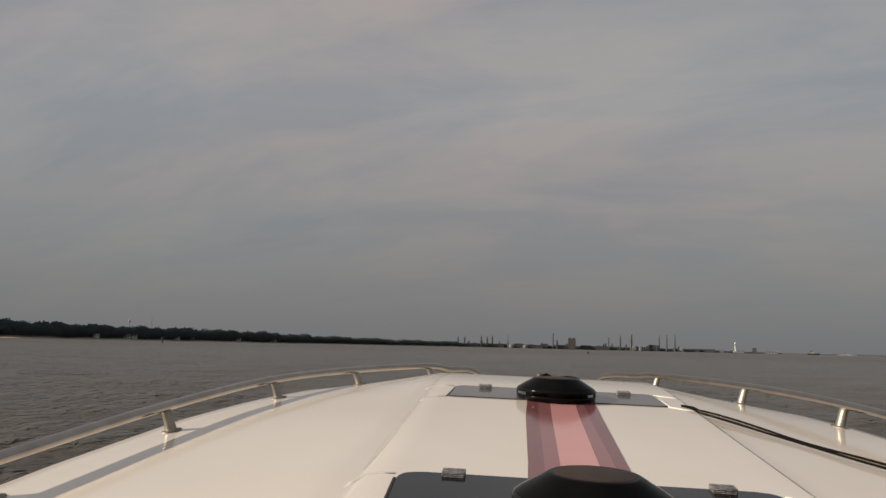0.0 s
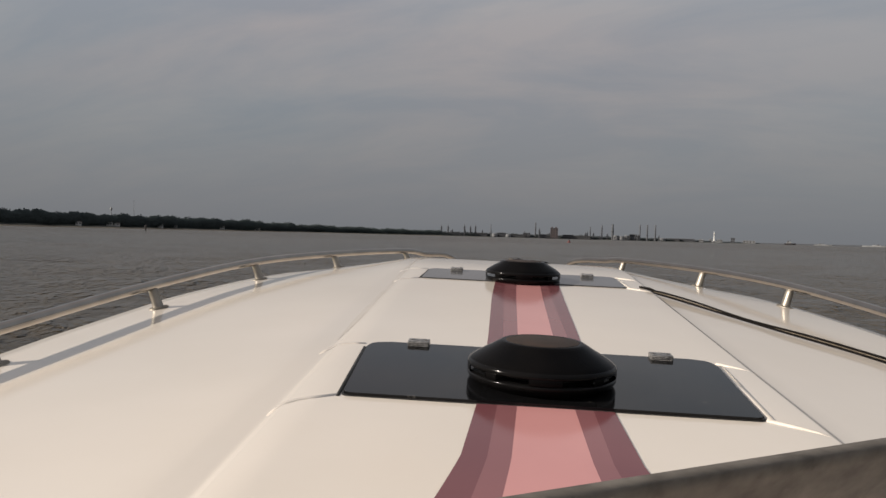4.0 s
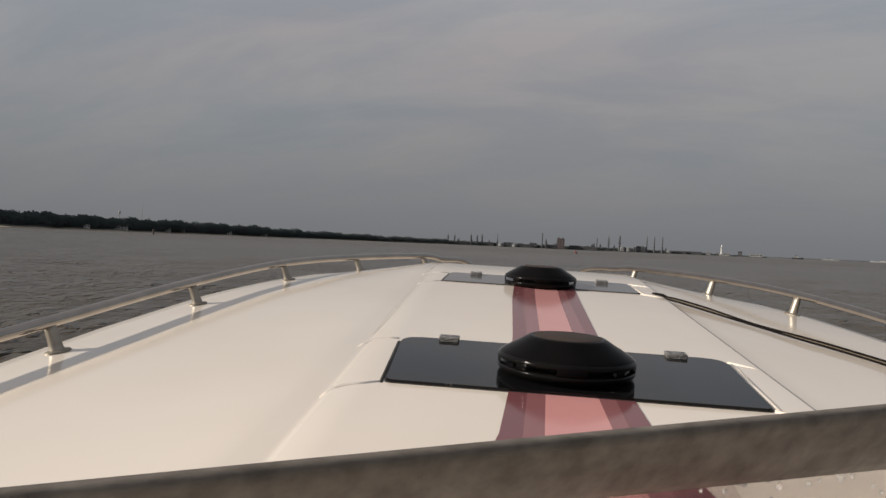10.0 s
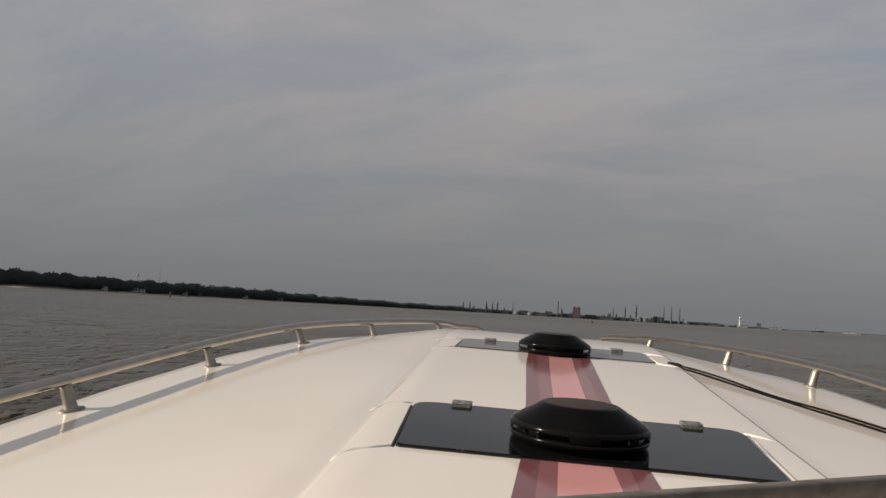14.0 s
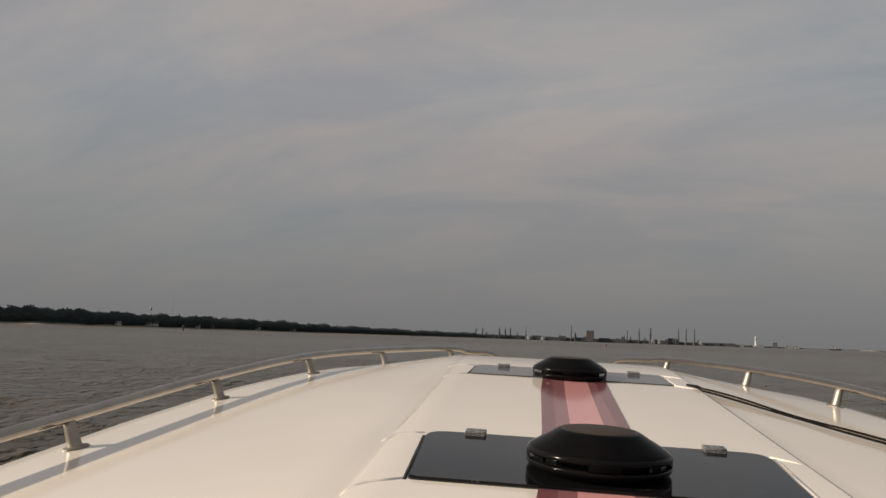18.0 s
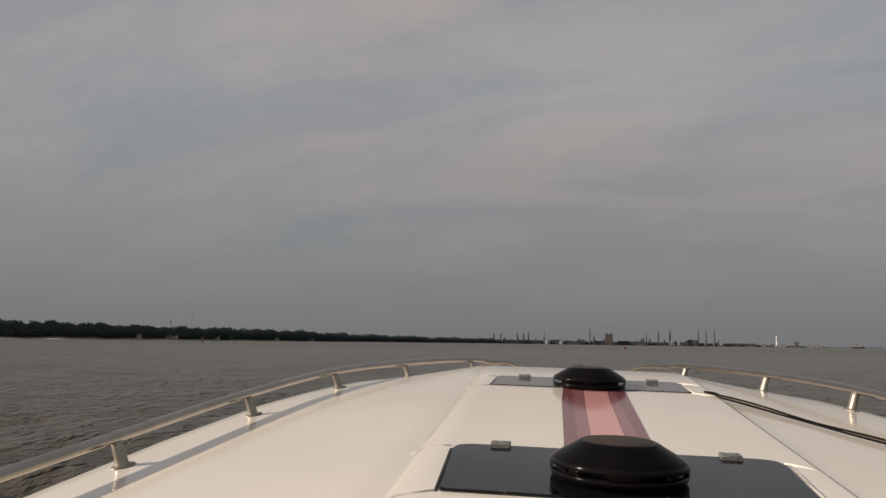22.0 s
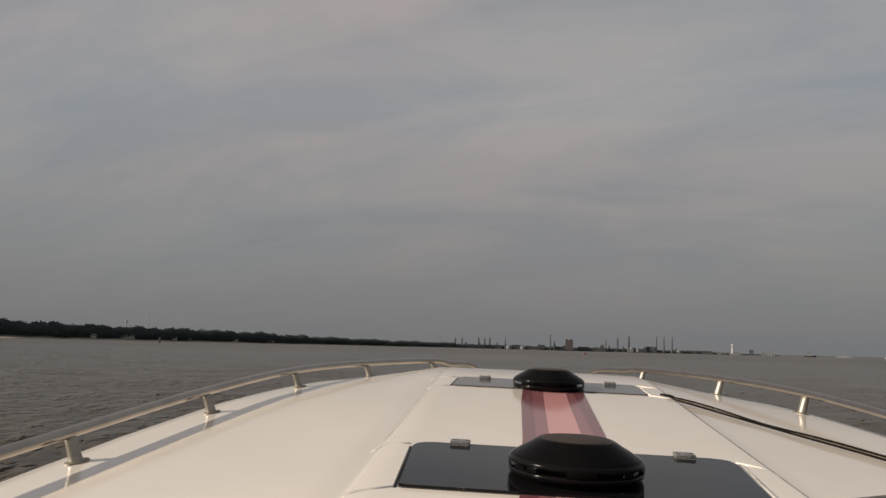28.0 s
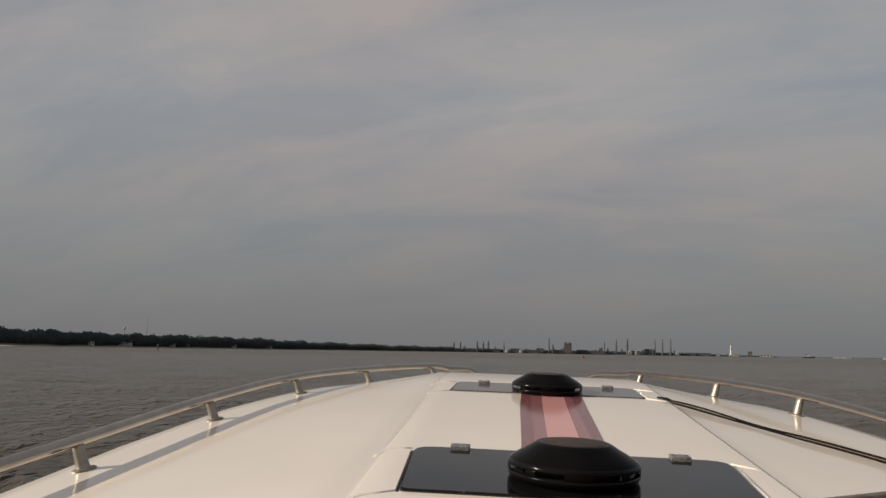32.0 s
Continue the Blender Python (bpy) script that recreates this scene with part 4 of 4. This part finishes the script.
def water_tower(az, d, h, label):
    x, y = at(az, d)
    st = thing("water_tower", T(x, y, 2), label, "water tower", base=WORLD)
    bm = bmesh.new()
    r = lathe(bm, [(0.2, h * 0.80), (1.1, h * 0.85), (1.4, h * 0.90), (1.25, h * 0.95), (0.6, h), (0.1, h * 1.01)], 20)
    part("tank", bm, SHEDPAINT, st, "white rounded tank")
    bm = bmesh.new()
    lathe(bm, [(1.6, 0), (0.6, h * 0.2), (0.4, h * 0.82)], 14)
    part("stem", bm, SHEDPAINT, st)
    return st


mast(-26.00, 1040, 34, 2, "thin grey lattice radio mast behind the bank trees")
water_tower(-27.44, 1080, 25, "white water tower standing above the bank trees")

for u, d, h in ((-4.17, 2600, 36), (-3.68, 2600, 38), (-2.45, 2580, 40), (-2.00, 2600, 38), (-1.63, 2640, 42), (3.10, 2600, 34), (6.60, 2650, 26), (7.04, 2650, 24), (7.64, 2680, 54)):
    column(u, d, h, 5.5, "grey steel distillation tower with platforms on the far bank")
rp = random.Random(11)
for k in range(52):
    az = rp.uniform(-4.05, 3.87) if k < 34 else rp.uniform(6.00, 11.78)
    column(az, rp.uniform(2580, 2700), rp.uniform(9, 24), rp.uniform(2.5, 6), "short grey steel distillation tower in the refinery clutter")
for u, d, h, r in ((-0.49, 2600, 42, 1.3), (2.82, 2610, 52, 1.9), (6.80, 2640, 42, 1.8)):
    stack(u, d, h, r, "thin dark refinery stack on the far bank")
stack(8.41, 2660, 53, 3.4, "thick dark power station stack on the far bank")
for u in (10.33, 10.85, 11.41):
    stack(u, 2700, 54, 2.3, "dark steel stack in a row of three, far bank", group="row of three stacks")


def block(az, d, w, dp, h, label, mat, rows_, cols, name="industrial_building", group="", roofmat=ROOF):
    """A plain works building with window bays and a parapet."""
    x, y = at(az, d)
    st = thing(name, T(x, y, 1.5, 0, 0, -az), label, "building", group, base=WORLD)
    bm = bmesh.new()
    box(bm, -w / 2, 0, 0, w / 2, dp, h)
    part("wall", bm, mat, st, "", False)
    bm = bmesh.new()
    box(bm, -w / 2 - 0.4, -0.4, h, w / 2 + 0.4, dp + 0.4, h + 0.9)
    part("roof", bm, roofmat, st, "", False)
    for i in range(rows_):
        for j in range(cols):
            bm = bmesh.new()
            cx, cz = -w / 2 + (j + 0.5) * w / cols, (i + 0.55) * h / rows_
            box(bm, cx - w / cols * 0.3, -0.08, cz - h / rows_ * 0.28, cx + w / cols * 0.3, 0.1, cz + h / rows_ * 0.28)
            part("window", bm, GLASSDARK, st, "", False)
    return st


tower = block(4.19, 2600, 25, 22, 33, "reddish brown tower building with dark window bays on the far bank", BRICKRED, 6, 3, "tower_block")
for dx in (-7, 6):
    bm = bmesh.new()
    box(bm, dx - 3, 4, 33.9, dx + 3, 12, 38)
    part("roof_house", bm, BRICKRED, tower, "", False)
for u, d, w, h, mt, rr_, cc in ((9.88, 2690, 26, 19, STACK, 2, 5), (6.20, 2630, 60, 10, CONCRETE, 1, 8), (5.20, 2630, 36, 12, CONCRETE, 2, 5), (1.35, 2600, 70, 9, CONCRETE, 1, 9), (0.33, 2600, 30, 13, STACK, 2, 4),
                               (-1.18, 2600, 40, 11, CONCRETE, 1, 6), (-3.15, 2590, 46, 10, STACK, 1, 6), (2.17, 2610, 24, 15, STACK, 2, 3), (12.47, 2800, 60, 9, CONCRETE, 1, 8), (16.65, 2950, 14, 17, STACK, 2, 2),
                               (13.61, 2830, 50, 9, STACK, 1, 6), (3.46, 2605, 30, 11, STACK, 1, 4)):
    block(u, d, w, w * 0.5, h, "low grey works building on the far bank", mt, rr_, cc, group="works buildings")
for u, d, w, h in ((14.54, 2860, 16, 9), (17.70, 3020, 42, 9), (15.77, 2930, 20, 10), (15.18, 2930, 9, 12)):
    block(u, d, w, w * 0.5, h, "pale painted shed on the far bank", SHEDPAINT, 1, 4, "shed", "white sheds", TANKWHITE)


def tank(az, d, r, h):
    x, y = at(az, d)
    st = thing("storage_tank", T(x, y, 1.5), "round white oil storage tank on the far bank", "tank", "storage tanks", base=WORLD)
    bm = bmesh.new()
    lathe(bm, [(r, 0), (r, h)], 28)
    part("shell", bm, TANKWHITE, st)
    bm = bmesh.new()
    lathe(bm, [(r * 1.02, h), (r * 0.6, h + r * 0.16), (0.05, h + r * 0.22)], 28)
    part("roof", bm, TANKWHITE, st)
    bm = bmesh.new()
    sweep(bm, [(r * 1.03 * math.cos(a), r * 1.03 * math.sin(a), h * a / 2.2) for a in np.linspace(0, 2.2, 16)], 0.35, 5)
    part("stair", bm, STACK, st)


for u, d, r, h in ((8.67, 2650, 9, 14), (9.06, 2655, 11, 12), (9.41, 2660, 8, 15), (-0.20, 2590, 10, 10), (0.82, 2590, 9, 9), (11.89, 2760, 11, 9)):
    tank(u, d, r, h)

x, y = at(15.42, 2900)
lh = thing("white_tower", T(x, y, 1.5), "slender white tower with a white base building on the far bank", "tower", base=WORLD)
bm = bmesh.new()
r = lathe(bm, [(3.2, 0), (2.5, 14), (2.2, 31), (3.0, 31.5), (3.0, 32.6), (1.8, 33), (1.6, 35.5), (0.2, 37.5)], 18)
part("shaft", bm, WHITEPAINT, lh)
bm = bmesh.new()
box(bm, -6, -4, 0, 7, 6, 5.5, 0.3)
part("base_house", bm, SHEDPAINT, lh, "", False)


# ---- ships and marks ----
def ship(az, d, length_, label, turn, house_mat=WHITEPAINT, tall=1.0, hull=SHIPHULL, deep=0.14):
    x, y = at(az, d)
    st = thing("ship", T(x, y, 0, 0, 0, -az + turn), label, "ship", "far ships", base=WORLD)
    bm = bmesh.new()
    L, B, H = length_, length_ * 0.17, length_ * deep
    st_pts = [(-0.5, 0.8), (-0.3, 1), (0.25, 1), (0.42, 0.6), (0.5, 0.05)]
    rows = []
    for p, w in st_pts:
        sheer = 1 + 0.5 * max(0, p) ** 1.5
        rows.append([bm.verts.new((p * L * (1.04 if z > 0 else 1), s * w * B / 2 * (1 if z > 0 else 0.8), z * sheer)) for s, z in ((-1, H), (-1, -1), (1, -1), (1, H))])
    for a, b in zip(rows, rows[1:]):
        for k in range(4):
            bm.faces.new((a[k], a[(k + 1) % 4], b[(k + 1) % 4], b[k]))
    bm.faces.new(rows[0][::-1])
    bm.faces.new(rows[-1])
    part("hull", bm, hull, st, "", False)
    bm = bmesh.new()
    box(bm, -0.30 * L, -B * 0.4, H, 0.08 * L, B * 0.4, H + 0.10 * L * tall, 0.2)
    box(bm, -0.12 * L, -B * 0.3, H + 0.10 * L * tall, 0.05 * L, B * 0.3, H + 0.17 * L * tall, 0.2)
    part("deckhouse", bm, house_mat, st, "", False)
    bm = bmesh.new()
    lathe(bm, [(0.05 * L, H + 0.10 * L * tall), (0.045 * L, H + 0.26 * L * tall)], 12, cx=-0.18 * L)
    part("funnel", bm, SHIPHULL, st)
    bm = bmesh.new()
    sweep(bm, [(0.0, 0, H + 0.15 * L * tall), (0.0, 0, H + 0.42 * L * tall)], 0.012 * L, 5)
    part("mast", bm, SHIPHULL, st)


ship(20.30, 2500, 31, "dark tug with a raised wheelhouse far out on the water", 8, SHEDPAINT)
ship(26.63, 3000, 30, "dark low ship far out on the water", 172, SHEDPAINT, 0.8)
ship(22.35, 3500, 70, "long low pale barge far out on the water", 4, SHEDPAINT, 0.25, SHEDPAINT, 0.05)
ship(25.28, 3500, 80, "long low pale barge far out on the water", 176, SHEDPAINT, 0.25, SHEDPAINT, 0.05)

LANDFAR = [(17.66, 3900, 3), (21.50, 4200, 4), (24.80, 4350, 4), (30.82, 4500, 5), (38.42, 4500, 5)]
land("shore_far", LANDFAR, "very low hazy bank near the horizon", CONCRETE, 120, CONCRETE)

x, y = at(-25.22, 420)
mk = thing("channel_marker", T(x, y, -1), "dark timber channel marker standing in the water", "marker", base=WORLD)
bm = bmesh.new()
lathe(bm, [(0.35, 0), (0.3, 3.6)], 10)
part("pile", bm, WOODPILE, mk)
bm = bmesh.new()
box(bm, -0.6, -0.08, 2.7, 0.6, 0.08, 3.9, 0.03)
part("board", bm, SHIPHULL, mk, "dark square dayboard")

x, y = at(5.3, 330)
by = thing("channel_buoy", T(x, y, -0.3), "small red steel channel buoy afloat ahead of the boat", "buoy", base=WORLD)
bm = bmesh.new()
r = lathe(bm, [(0.1, -0.4), (0.75, -0.2), (0.8, 0.4), (0.7, 0.7), (0.2, 0.75)], 18)
part("float", bm, REDPAINT, by)
bm = bmesh.new()
r = lathe(bm, [(0.42, 0.7), (0.30, 1.15), (0.05, 1.5)], 14)
part("cone", bm, REDPAINT, by)
